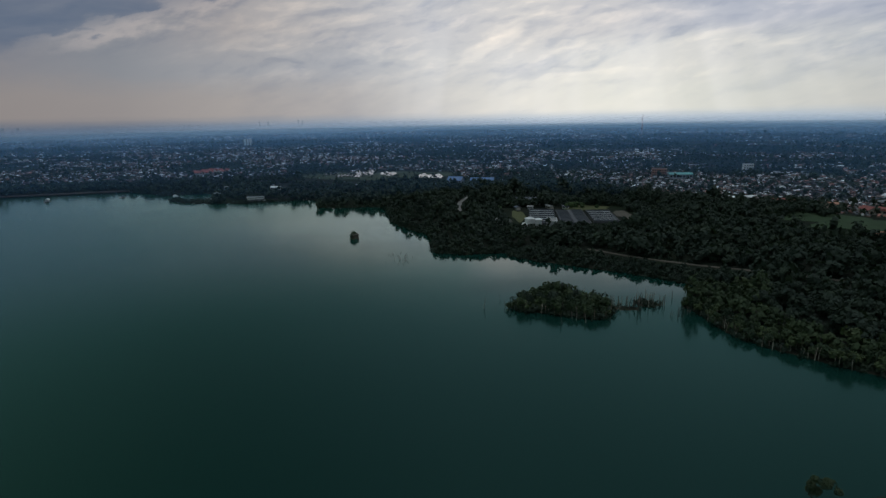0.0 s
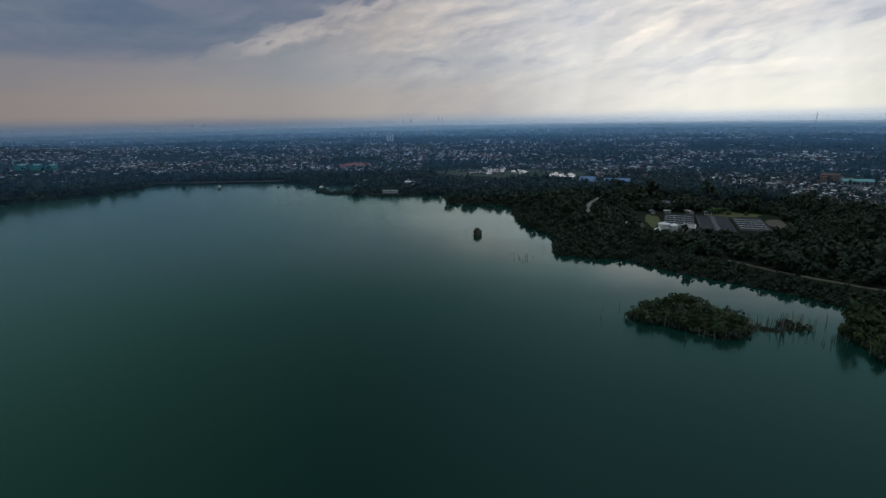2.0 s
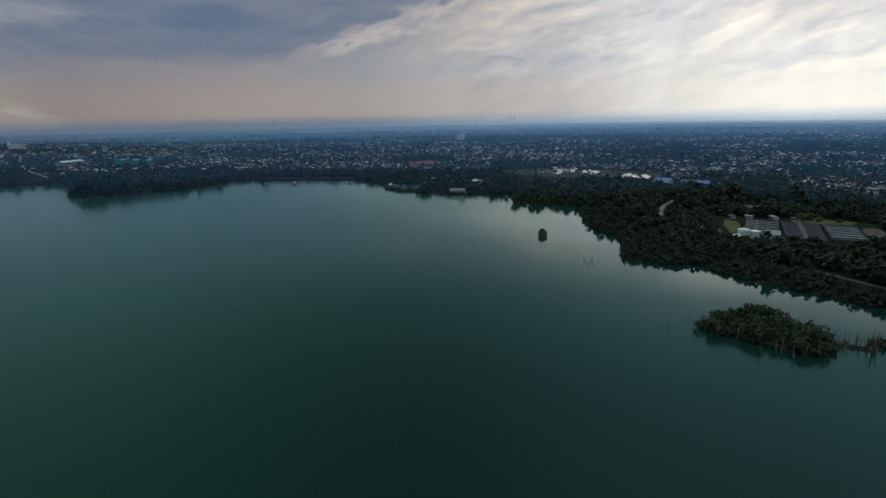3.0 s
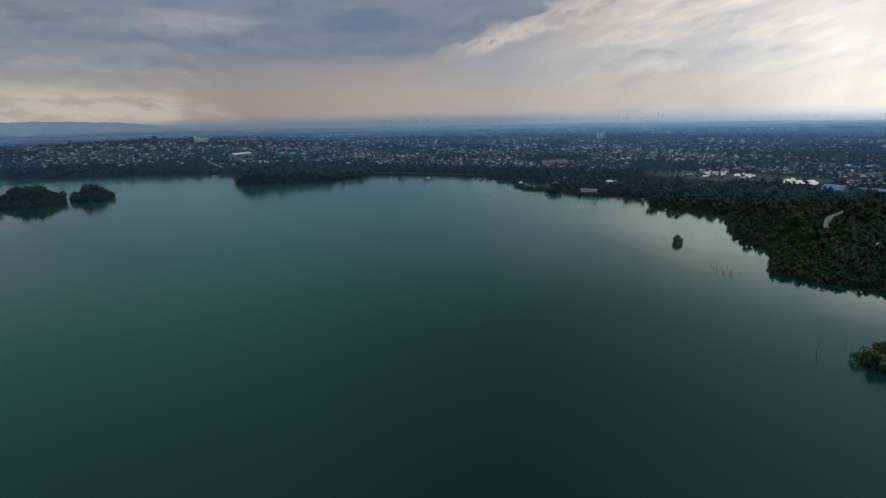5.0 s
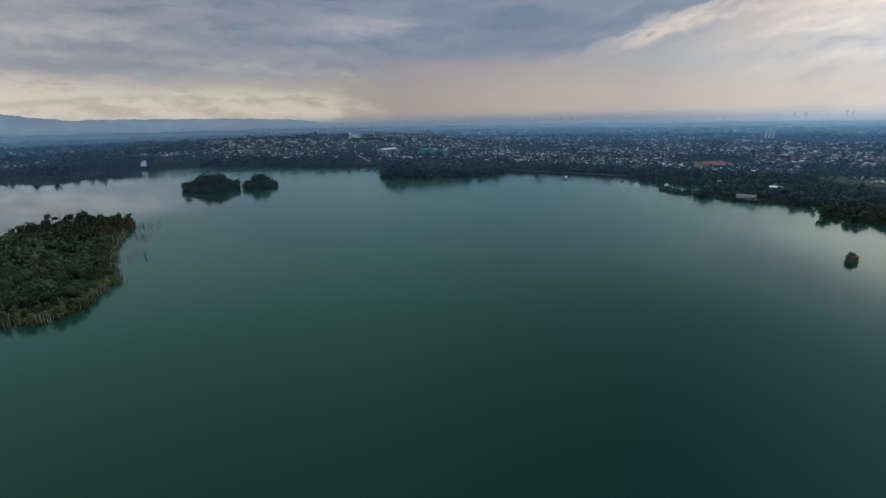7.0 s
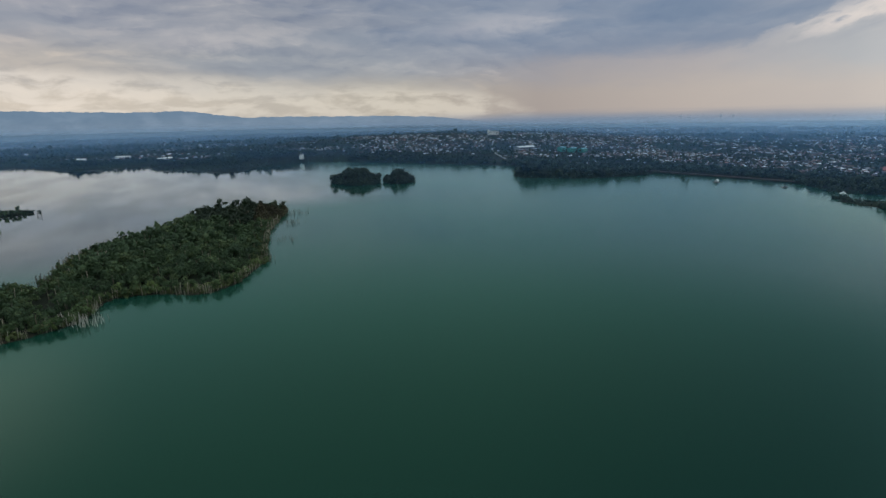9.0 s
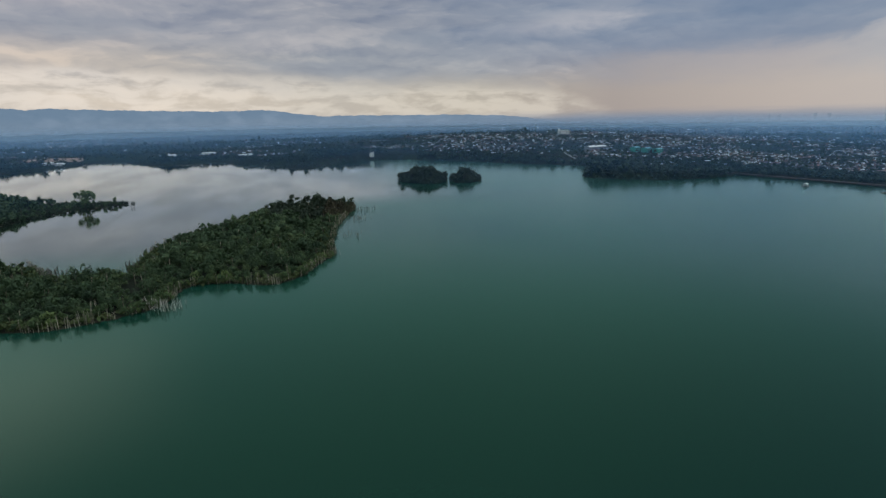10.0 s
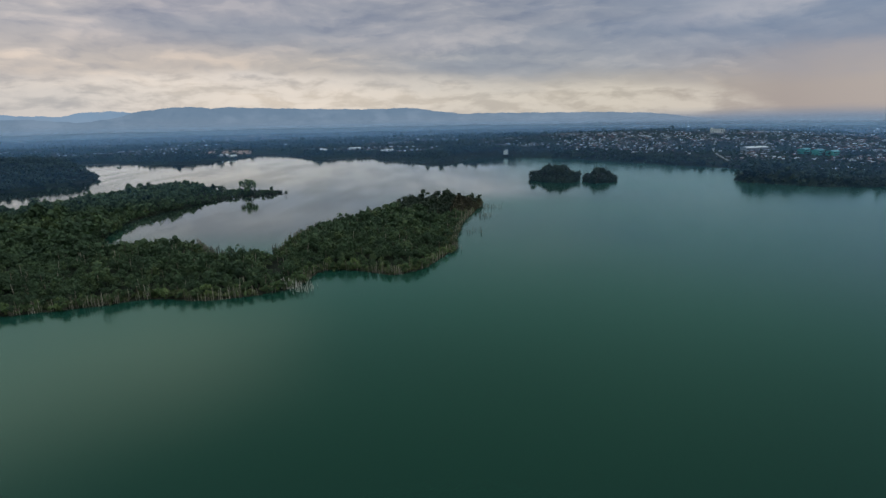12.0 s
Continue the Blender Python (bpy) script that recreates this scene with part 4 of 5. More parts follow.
# ---- the town ----
def house_arrays(w, l, h, roof):
    """Walls with gables, and a pitched roof with eaves."""
    a, b = w / 2, l / 2
    wv = np.array([(-a, -b, -3), (a, -b, -3), (a, b, -3), (-a, b, -3), (-a, -b, h), (a, -b, h), (a, b, h), (-a, b, h), (0, -b, h + roof), (0, b, h + roof)], float)
    wf = np.array([(0, 1, 5), (0, 5, 4), (1, 2, 6), (1, 6, 5), (2, 3, 7), (2, 7, 6), (3, 0, 4), (3, 4, 7), (4, 5, 8), (6, 7, 9)])
    e, o = 0.5, 0.25
    k = roof / a
    rv = np.array([(-a - e, -b - e, h - e * k + o), (0, -b - e, h + roof + o), (a + e, -b - e, h - e * k + o), (-a - e, b + e, h - e * k + o), (0, b + e, h + roof + o), (a + e, b + e, h - e * k + o),
                   (-a - e, -b - e, h - e * k), (a + e, -b - e, h - e * k), (-a - e, b + e, h - e * k), (a + e, b + e, h - e * k)], float)
    rf = np.array([(0, 1, 4), (0, 4, 3), (1, 2, 5), (1, 5, 4), (6, 0, 3), (6, 3, 8), (2, 7, 9), (2, 9, 5)])
    return (wv, wf), (rv, rf)


HOUSES = [house_arrays(8, 12, 2.6, 1.5), house_arrays(9, 10, 4.0, 1.6), house_arrays(9, 16, 2.6, 1.5), house_arrays(7, 9, 4.2, 1.0), house_arrays(11, 17, 3.2, 1.5), house_arrays(8, 9, 3.2, 1.8), house_arrays(10, 22, 3.4, 1.3), house_arrays(8, 14, 2.4, 0.8)]


def in_town(x, y, d):
    r = np.hypot(x, y)
    east = (x > -60) & (r > town_edge(x) + 22 * patchy(x, y, 40))
    return (d > 95 + 35 * ripple(x, y, 70) - 35 * smooth(x, -800, -950) * smooth(y, 250, 400)) & ~((x > -1330) & (y < -250)) & (east | (x <= -60)) & ~open_ground(x, y) & visible(x, y)


def town_places():
    g = np.random.default_rng(11)
    n = 112000
    r = np.exp(g.uniform(np.log(520), np.log(4600), n))
    a = np.radians(g.uniform(-46, 132, n))
    x, y = -np.sin(a) * r, np.cos(a) * r
    d = inland(x, y)
    dens = smooth(settled(x, y) - 0.12 * smooth(a, 1.75, 2.0), -0.05, 0.62) * 0.95 + 0.03
    k = in_town(x, y, d) & (g.uniform(0, 1, n) < dens)
    return x[k], y[k], d[k], r[k], g


def build_town():
    x, y, d, r, g = town_places()
    z = terrain(x, y, d)
    s = g.uniform(0.21, 0.51, len(x)) * np.maximum(1, (r / 1900) ** 0.5) * (1 - 0.25 * smooth(r, 1300, 700))
    near = np.zeros(len(x), bool)
    near[np.argsort(r)[:230]] = True
    far = ~near
    for part_no, (name, mat, label) in enumerate((("town_walls", WALL, "rendered walls of many small town houses, mostly darkened for shade"), ("town_roofs", ROOF, "grey, white and rust coloured roofs of many small town houses"))):
        gg = np.random.default_rng(5)
        v, f = place_many([h[part_no] for h in HOUSES], x[far], y[far], z[far], s[far], gg, (0.75, 1.15))
        tagged(new(name, mesh_from(name, v, f, [mat])), label, "houses", kind="stuff")
    return list(zip(x[near], y[near], z[near], s[near]))


NEAR_HOUSES = build_town()


# ---- parts of things ----
def part(name, bm, mat, parent, label="", bevel=0.0):
    """Links a bmesh as one mesh object under a thing or a part."""
    if bevel:
        bmesh.ops.bevel(bm, geom=list(bm.edges), offset=bevel, segments=1, affect="EDGES")
    me = bpy.data.meshes.new(name)
    bm.to_mesh(me)
    bm.free()
    me.materials.append(mat)
    ob = new(name, me)
    ob.parent = parent
    if label:
        tagged(ob, label)
    return ob


def thing(name, x, y, turn, label, category, group="", z=None, kind=""):
    ob = new(name)
    ob.empty_display_size = 1
    ob.matrix_world = pose(x, y, float(terrain(np.array([x]), np.array([y]))[0]) if z is None else z, 0, 0, turn)
    return tagged(ob, label, category, group, kind)


def boxes(*specs):
    """A bmesh of boxes, each (x, y, z of its middle, sizes)."""
    bm = bmesh.new()
    for cx, cy, cz, sx, sy, sz in specs:
        m = Matrix.LocRotScale((cx, cy, cz), None, (sx, sy, sz))
        bmesh.ops.create_cube(bm, size=1, matrix=m)
    return bm


def prism(outline, z0, z1):
    """An upright prism over an outline of (x, y)."""
    bm = bmesh.new()
    lo = [bm.verts.new((px, py, z0)) for px, py in outline]
    hi = [bm.verts.new((px, py, z1)) for px, py in outline]
    n = len(outline)
    bm.faces.new(list(reversed(lo)))
    bm.faces.new(hi)
    for k in range(n):
        bm.faces.new((lo[k], lo[(k + 1) % n], hi[(k + 1) % n], hi[k]))
    return bm


def gable(w, l, h, rise, eave=0.6, thick=0.25):
    """A pitched roof with eaves and thickness; its ridge runs along y."""
    bm = bmesh.new()
    a, b, k = w / 2 + eave, l / 2 + eave, rise / (w / 2)
    prof = [(-a, h - eave * k), (0, h + rise), (a, h - eave * k), (a, h - eave * k + thick), (0, h + rise + thick), (-a, h - eave * k + thick)]
    ends = [[bm.verts.new((px, py, pz)) for px, pz in prof] for py in (-b, b)]
    for k in range(6):
        j = (k + 1) % 6
        bm.faces.new((ends[0][k], ends[0][j], ends[1][j], ends[1][k]))
    for e in ends:
        bm.faces.new((e[0], e[1], e[4], e[5]))
        bm.faces.new((e[1], e[2], e[3], e[4]))
    bmesh.ops.recalc_face_normals(bm, faces=bm.faces)
    return bm


def gable_walls(w, l, h, rise):
    bm = bmesh.new()
    a, b = w / 2, l / 2
    prof = [(-a, -3), (a, -3), (a, h), (0, h + rise), (-a, h)]
    ends = [[bm.verts.new((px, py, pz)) for px, pz in prof] for py in (-b, b)]
    for k in range(5):
        j = (k + 1) % 5
        bm.faces.new((ends[0][k], ends[0][j], ends[1][j], ends[1][k]))
    for e in ends:
        bm.faces.new(e)
    bmesh.ops.recalc_face_normals(bm, faces=bm.faces)
    return bm


def solid(name, colour, rough=0.7, metal=0.0, scale=0.2):
    c = np.array(colour)
    return surface(name, [tuple(c * 0.86), tuple(np.minimum(c * 1.1, 0.9))], scale, rough, metal, by="noise")


WHITE = solid("white_paint", (0.74, 0.74, 0.72))
CREAM = solid("cream_render", (0.60, 0.56, 0.48))
CONCRETE = solid("concrete", (0.27, 0.265, 0.255), 0.85)
DULL_CONCRETE = solid("wet_concrete", (0.10, 0.10, 0.108), 0.9)
DARK_ROOF = solid("dark_metal_roof", (0.075, 0.085, 0.105), 0.55)
BLUE_ROOF = solid("blue_metal_roof", (0.10, 0.18, 0.34), 0.5)
RED_ROOF = solid("red_tile_roof", (0.24, 0.075, 0.06), 0.7)
TEAL_ROOF = solid("teal_metal_roof", (0.13, 0.34, 0.33), 0.5)
GREEN_WALL = solid("green_paint", (0.07, 0.33, 0.23))
GREY_WALL = solid("grey_render", (0.36, 0.37, 0.39))
BRICK_WALL = solid("rust_render", (0.40, 0.20, 0.13))
GRASS = solid("mown_grass", (0.085, 0.090, 0.036), 0.95, scale=0.4)
MEADOW = solid("meadow_grass", (0.028, 0.050, 0.019), 0.95, scale=0.15)
STEEL = solid("painted_steel", (0.30, 0.16, 0.14), 0.6, 0.2)
PLANK = solid("weathered_plank", (0.16, 0.13, 0.10), 0.9)
GLASS = surface("window_glass", [(0.02, 0.025, 0.03), (0.05, 0.055, 0.06)], 0.5, 0.12, by="object", bump=0.0, spec=0.6)
WALL_ONE = surface("own_house_wall", [(0.24, 0.23, 0.22), (0.13, 0.115, 0.10), (0.62, 0.60, 0.58), (0.12, 0.12, 0.13), (0.34, 0.21, 0.16)], 0.15, 0.85, by="object")
ROOF_ONE = surface("own_house_roof", [(0.09, 0.09, 0.10), (0.24, 0.09, 0.065), (0.15, 0.15, 0.16), (0.74, 0.74, 0.74), (0.15, 0.075, 0.06), (0.10, 0.11, 0.13), (0.36, 0.15, 0.11)], 0.2, 0.6, by="object")
DARK_WATER = surface("basin_water", [(0.012, 0.017, 0.024), (0.020, 0.027, 0.036)], 0.1, 0.6, by="noise", bump=0.0, spec=0.12)
POND = surface("pond_water", [(0.012, 0.03, 0.024), (0.016, 0.036, 0.028)], 0.05, 0.04, by="noise", bump=0.0, spec=1.0)


# ---- single trees ----
def build_single_trees():
    g = np.random.default_rng(17)
    crowns = [mesh_from("crown", *crown_template(60 + k, 150, 0.145), [LEAF_ONE]) for k in range(7)]
    trunks = [mesh_from("trunk", *trunk_template(30 + k, 4), [BARK]) for k in range(5)]

    wood = [mesh_from("crown", *crown_template(60 + k, 150, 0.145), [LEAF_DIM_ONE]) for k in range(7)]
    full = [mesh_from("crown", *crown_template(80 + k, 420, 0.125, 0.75, 0.55), [LEAF_ONE]) for k in range(3)]

    def tree(x, y, z, s, h, label, group, turn, crowns=crowns):
        top = new("tree")
        top.matrix_world = pose(x, y, z, 0, 0, turn) @ Matrix.Diagonal((s, s, h, 1))
        tagged(top, label, "tree", group)
        for nm, meshes in (("trunk", trunks), ("crown", crowns)):
            ob = new(nm, meshes[g.integers(0, len(meshes))])
            ob.parent = top
        return top

    for k, (x, y, d, size, label) in enumerate(SINGLE):
        z = terrain(x, y, d)
        for px, py, pz, ps in zip(x, y, z, size * np.ones(len(x))):
            s = ps * g.uniform(0.65, 1.2)
            tree(px, py, pz, s, s * g.uniform(0.95, 1.35), label, ("trees on the peninsula shore", "trees on the eastern shore", "trees on the islet")[k], g.uniform(0, 360), (crowns, wood, wood)[k])
    squat = [mesh_from("crown", *crown_template(88, 460, 0.125, 0.7, 0.42), [LEAF_DIM_ONE])]
    tower = new("intake_tower")
    tower.matrix_world = pose(-75, 444, 0, 0, 0, 25)
    tagged(tower, "old round concrete intake tower in the lake, overgrown with bushes", "tower")
    for nm, mat, rings in (("base", BARK, [(3.6, -3.0), (3.5, 1.2), (3.3, 3.0)]), ("rim", DEADWOOD, [(3.3, 2.9), (3.7, 3.2), (3.7, 3.7), (3.2, 3.9)])):
        n = 18
        a = np.arange(n) * 2 * np.pi / n
        v = np.concatenate([np.stack([np.cos(a) * r * (1 + 0.05 * np.sin(3 * a + z)), np.sin(a) * r, np.full(n, z) + 0.15 * np.sin(2 * a)], 1) for r, z in rings] + [np.array([[0, 0, rings[-1][1]]])])
        f = [(k * n + j, k * n + (j + 1) % n, (k + 1) * n + (j + 1) % n) for k in range(len(rings) - 1) for j in range(n)]
        f += [(k * n + j, (k + 1) * n + (j + 1) % n, (k + 1) * n + j) for k in range(len(rings) - 1) for j in range(n)]
        f += [((len(rings) - 1) * n + j, (len(rings) - 1) * n + (j + 1) % n, len(rings) * n) for j in range(n)]
        new(nm, mesh_from(nm, v, f, [mat])).parent = tower
    bush = new("bush", squat[0])
    bush.parent = tower
    bush.matrix_basis = Matrix.Translation((0, 0, 2.0)) @ Matrix.Diagonal((4.9, 4.9, 4.2, 1))
    skirt = new("creeper", squat[0])
    skirt.parent = tower
    skirt.matrix_basis = Matrix.Translation((-0.8, -0.6, -0.2)) @ Matrix.Diagonal((4.6, 4.6, 1.9, 1))
    for k, (x, y, s) in enumerate(((132, 548, 5.6), (139, 556, 5.0), (146, 552, 4.2), (160, 548, 3.0), (58, 548, 3.8))):
        tree(x, y, 3.9, s, s * 1.15, "dark round tree on the lawn behind the basins", "trees on the lawn", 70 * k, full)
    # one leafy tree on the near point: a long trunk under two rounded heads
    near = new("tree")
    near.matrix_world = pose(93.0, 117, 0.4, 0, 0, 10)
    tagged(near, "leafy dark green tree on the near point", "tree")
    ob = new("trunk", trunks[0])
    ob.parent = near
    ob.matrix_basis = Matrix.Diagonal((2.2, 2.2, 6.4, 1))
    for k, (dx, dy, dz, s) in enumerate(((0.0, 0.0, 5.5, 2.8), (3.4, -0.6, 4.2, 3.0), (0.8, -0.9, 2.4, 2.9))):
        ob = new("crown", mesh_from("crown", *crown_template(200 + k, 620, 0.085, 0.8, 0.95), [LEAF_BELT]))
        ob.parent = near
        ob.matrix_basis = Matrix.Translation((dx, dy, dz)) @ Matrix.Diagonal((s, s, s, 1))
    flat = [mesh_from("crown", *crown_template(95, 420, 0.11, 1.45, 1.15), [LEAF_ONE])]
    tree(-696, -202, 0.6, 11.5, 14.0, "tall umbrella-shaped tree with an open crown on the spit", "", 130, flat)
    tree(-590, 30, 1.5, 4.8, 5.2, "dark broad tree rising above the peninsula's point", "", 200, full)
    tree(-575, 62, 1.5, 4.0, 4.6, "dark broad tree rising above the peninsula's point", "", 290, full)


build_single_trees()


# ---- dead trees and stumps in the water ----
def build_snags():
    g = np.random.default_rng(23)

    def snag_mesh(seed, mat):
        q = np.random.default_rng(seed)
        bend = q.normal(0, 0.06, (2, 2))
        pts = [(0, 0, -0.25), (bend[0][0], bend[0][1], 0.4), (bend[0][0] + bend[1][0], bend[0][1] + bend[1][1], 1.0)]
        parts = [tube(pts, [0.060, 0.045, 0.018])]
        for _ in range(q.integers(1, 5)):
            a, z = q.uniform(0, 6.28), q.uniform(0.35, 0.85)
            parts.append(tube([(bend[0][0], bend[0][1], z), (bend[0][0] + np.cos(a) * 0.18, bend[0][1] + np.sin(a) * 0.18, z + q.uniform(0.08, 0.25))], [0.016, 0.006], 3))
        return mesh_from("dead_tree", *join(parts), [mat])

    kinds = [snag_mesh(k, DEADWOOD) for k in range(8)]
    pale = [snag_mesh(k, BLEACHED) for k in range(8)]
    stands = [((21, 268), 1, 1, 6.8, "tall bare dead trunk standing in the lake"), ((31, 280), 1, 1, 4.2, "bare dead trunk standing in the lake"),
              ((35, 270), 3, 2.5, 4, "thin dead trunk beside the islet"), ((62, 255), 9, 14, 5, "pale bare trunk along the islet's edge"),
              ((102, 267), 14, 7, 6.5, "bare grey dead tree between the islet's bushes"), ((120, 254), 20, 6, 3.2, "broken dead stump in the shallow water"),
              ((128, 274), 4, 5, 4, "thin dead trunk in the bay"), ((-27, 372), 26, 12, 2.2, "low dark stump above the lake"), ((-38, 386), 8, 8, 2.2, "low dark stump above the lake"),
              ((-17, 410), 1, 1, 3, "lone stump off the wooded point"), ((-562, 108), 24, 15, 4.6, "thin dead trunk off the peninsula's point"),
              ((-508, 95), 22, 13, 4.0, "thin dead trunk off the peninsula's point"), ((-430, 78), 16, 13, 3.6, "thin dead trunk along the peninsula"),
              ((-372, 58), 10, 9, 3.6, "thin dead trunk along the peninsula"), ((-284, -44), 46, 9, 5.6, "pale dead trunk in a bleached stand by the water"),
              ((-367, -126), 28, 8, 7.5, "bare grey dead tree over the inlet"), ((-372, -80), 9, 5, 8, "bare grey dead tree over the inlet"), ((-411, -224), 10, 9, 5, "thin dead trunk at the end of the inlet"),
              ((-686, -150), 4, 4, 4.5, "thin dead trunk off the tip of the spit")]
    for (cx, cy), n, spread, tall, label in stands:
        for _ in range(n):
            x, y = cx + g.normal(0, 0.5) * spread * (n > 1), cy + g.normal(0, 0.5) * spread * (n > 1)
            h = tall * g.uniform(0.5, 1.25) if n > 1 else tall
            ob = new("dead_tree", (pale if "bleached" in label else kinds)[g.integers(0, 8)])
            z = max(-0.3, float(terrain(np.array([x]), np.array([y]))[0]))
            ob.matrix_world = pose(x, y, z, g.normal(0, 6), g.normal(0, 6), g.uniform(0, 360)) @ Matrix.Diagonal((h * (0.9 if n > 1 else 0.5), h * (0.9 if n > 1 else 0.5), h, 1))
            tagged(ob, label, "dead tree", "dead trees in the water" if n > 1 else "")


build_snags()


# ---- houses at the edge of the town ----
def build_houses():
    g = np.random.default_rng(29)
    made = []
    for w, l, h, rise in ((6, 9, 3.2, 1.5), (7, 8, 5.5, 1.7), (7, 12, 3.0, 1.7), (5.5, 7, 5.8, 1.0), (8, 13, 4, 1.8)):
        top = new("house")
        tagged(top, "small town house with rendered walls and a pitched metal roof", "house", "houses at the edge of the town")
        part("wall", gable_walls(w, l, h, rise), WALL_ONE, top)
        part("roof", gable(w, l, h, rise), ROOF_ONE, top)
        part("door", boxes((-w / 2 - 0.03, -l * 0.1, 1.05, 0.1, 0.95, 2.1)), PLANK, top)
        part("window", boxes((-w / 2 - 0.03, l * 0.25, h * 0.62, 0.08, 1.6, 1.2)), GLASS, top)
        part("window", boxes((w * 0.15, -l / 2 - 0.03, h * 0.62, 1.6, 0.08, 1.2)), GLASS, top)
        made.append(top)
    for k, (x, y, z, s) in enumerate(NEAR_HOUSES):
        m = pose(x, y, z, 0, 0, float(g.uniform(-25, 25) + 90 * g.integers(0, 4) + 20)) @ Matrix.Diagonal((s, s, s, 1))
        if k < len(made):
            made[k].matrix_world = m
        else:
            c = copy_thing(made[g.integers(0, len(made))], m)
            c.matrix_basis = m


build_houses()


# ---- larger buildings ----
def building(name, x, y, turn, w, l, h, wall, roof, label, rise=0.0, rows=1, cols=4, group="", z=None, category="building"):
    """A building with windows on its long sides; w across, l along y; flat roof with a parapet where rise is 0."""
    top = thing(name, x, y, turn, label, category, group, z)
    if rise:
        part("wall", gable_walls(w, l, h, rise), wall, top)
        part("roof", gable(w, l, h, rise, 0.9, 0.3), roof, top)
    else:
        part("wall", boxes((0, 0, h / 2 - 1.5, w, l, h + 3)), wall, top, bevel=0.05)
        rim = boxes((-w / 2, 0, h + 0.4, 0.5, l + 0.5, 0.9), (w / 2, 0, h + 0.4, 0.5, l + 0.5, 0.9), (0, -l / 2, h + 0.4, w - 0.5, 0.5, 0.9), (0, l / 2, h + 0.4, w - 0.5, 0.5, 0.9))
        part("parapet", rim, wall, top)
        part("roof", boxes((0, 0, h + 0.1, w - 0.6, l - 0.6, 0.3)), roof, top)
    storey, bay = h / rows, l / cols
    for side in (-1, 1):
        for r in range(rows):
            for c in range(cols):
                win = part("window", boxes((side * (w / 2 + 0.02), -l / 2 + (c + 0.5) * bay, (r + 0.55) * storey, 0.12, bay * 0.62, storey * 0.42)), GLASS, top)
                part("sill", boxes((side * (w / 2 + 0.08), -l / 2 + (c + 0.5) * bay, (r + 0.55) * storey - storey * 0.23, 0.3, bay * 0.68, 0.16)), CONCRETE, win)
    return top


def build_landmarks():
    # boathouse by the shore: two open white decks
    p = thing("lake_pavilion", -231, 660, 12, "long white two-storey lakeside pavilion with open galleries", "pavilion", z=1.2)
    p.matrix_world = p.matrix_world @ Matrix.Diagonal((0.72, 0.8, 0.82, 1))
    part("floor_slab", boxes((0, 0, 0.2, 27, 9, 0.5)), CONCRETE, p)
    part("floor_slab", boxes((0, 0, 3.4, 27, 9, 0.4)), WHITE, p)
    roof = part("roof", boxes((0, 0, 6.6, 28.5, 10.5, 0.5)), DARK_ROOF, p, bevel=0.08)
    part("fascia", boxes((0, -5.3, 6.6, 28.7, 0.2, 1.3)), WHITE, roof, "white fascia board")
    part("wall", boxes((0, 3.2, 3.2, 26, 0.4, 6.4)), DARK_ROOF, p)
    for k in range(10):
        part("post", boxes((-12.9 + k * 2.87, -4.2, 3.3, 0.45, 0.45, 6.5)), WHITE, p)
    part("railing", boxes((0, -4.4, 4.4, 27, 0.12, 0.9)), WHITE, p)
    part("stair", boxes((15, -2, 1.2, 4, 2, 0.3), (17, -2, 0.7, 4, 2, 0.3)), WHITE, p)
    building("shore_house", -299, 712, 10, 7, 12, 4.5, CREAM, WHITE, "pale low house beside the lagoon", 1.4, 1, 4)
    building("hut", -362, 724, 30, 5, 6, 2.8, WHITE, WHITE, "small hut with a bright white pitched roof on the shore", 1.8, 1, 2)
    building("long_shed", -315, 775, 84, 6, 38, 3.2, GREY_WALL, CONCRETE, "long low shed roof behind the lagoon", 1.0, 1, 8)
    building("long_shed", -262, 740, 70, 6, 16, 3.2, CREAM, WHITE, "low shed with a white roof among the trees", 1.2, 1, 4)
    building("long_shed", -228, 735, 66, 6, 14, 3.2, CREAM, WHITE, "low shed with a white roof among the trees", 1.2, 1, 4)
    # blue halls
    for x, y, turn, w, l, h, rise in ((20, 764, 70, 17, 20, 5.0, 4.4), (58, 768, 84, 22, 32, 3.2, 3.6)):
        building("blue_hall", x, y, turn, w, l, h, GREY_WALL, BLUE_ROOF, "grey hall under a blue metal roof", rise, 1, 6, "blue halls beyond the woods", 6.0)
    # red roofs
    for k, (x, y, l) in enumerate(((-426, 934, 14), (-414, 948, 16), (-402, 930, 15), (-396, 956, 16), (-386, 938, 14), (-378, 954, 15), (-410, 966, 14), (-420, 922, 12))):
        building("red_villa", x, y, 40 + 37 * k, 9, l, 4.6, CREAM, RED_ROOF, "cream villa with a deep red tiled roof", 3.2, 2, 5, "red-roofed villas")
    for k, (x, y) in enumerate(((362, 447), (372, 440), (345, 470), (318, 500), (330, 492))):
        building("red_house", x, y, 30 * k, 8, 11, 4.2, CREAM, RED_ROOF if k != 2 else BRICK_WALL, "cream house with a rust-red tiled roof by the woods", 2.0, 1, 3, "red houses by the woods")
    building("long_shed", 303, 536, 100, 7, 26, 3.6, WHITE, WHITE, "long white shed at the edge of the woods", 1.1, 1, 6)
    building("long_shed", 228, 574, 96, 7, 16, 3.6, WHITE, WHITE, "white shed at the edge of the woods", 1.1, 1, 4)
    building("cottage", 305, 356, 20, 7, 10, 3.2, CREAM, BRICK_WALL, "small cottage with a rust-coloured roof beside the clearing", 1.6, 1, 3)
    building("tall_block", 461, 809, 75, 10, 13, 13, WHITE, CONCRETE, "tall plain white block above the houses", 0, 4, 4)
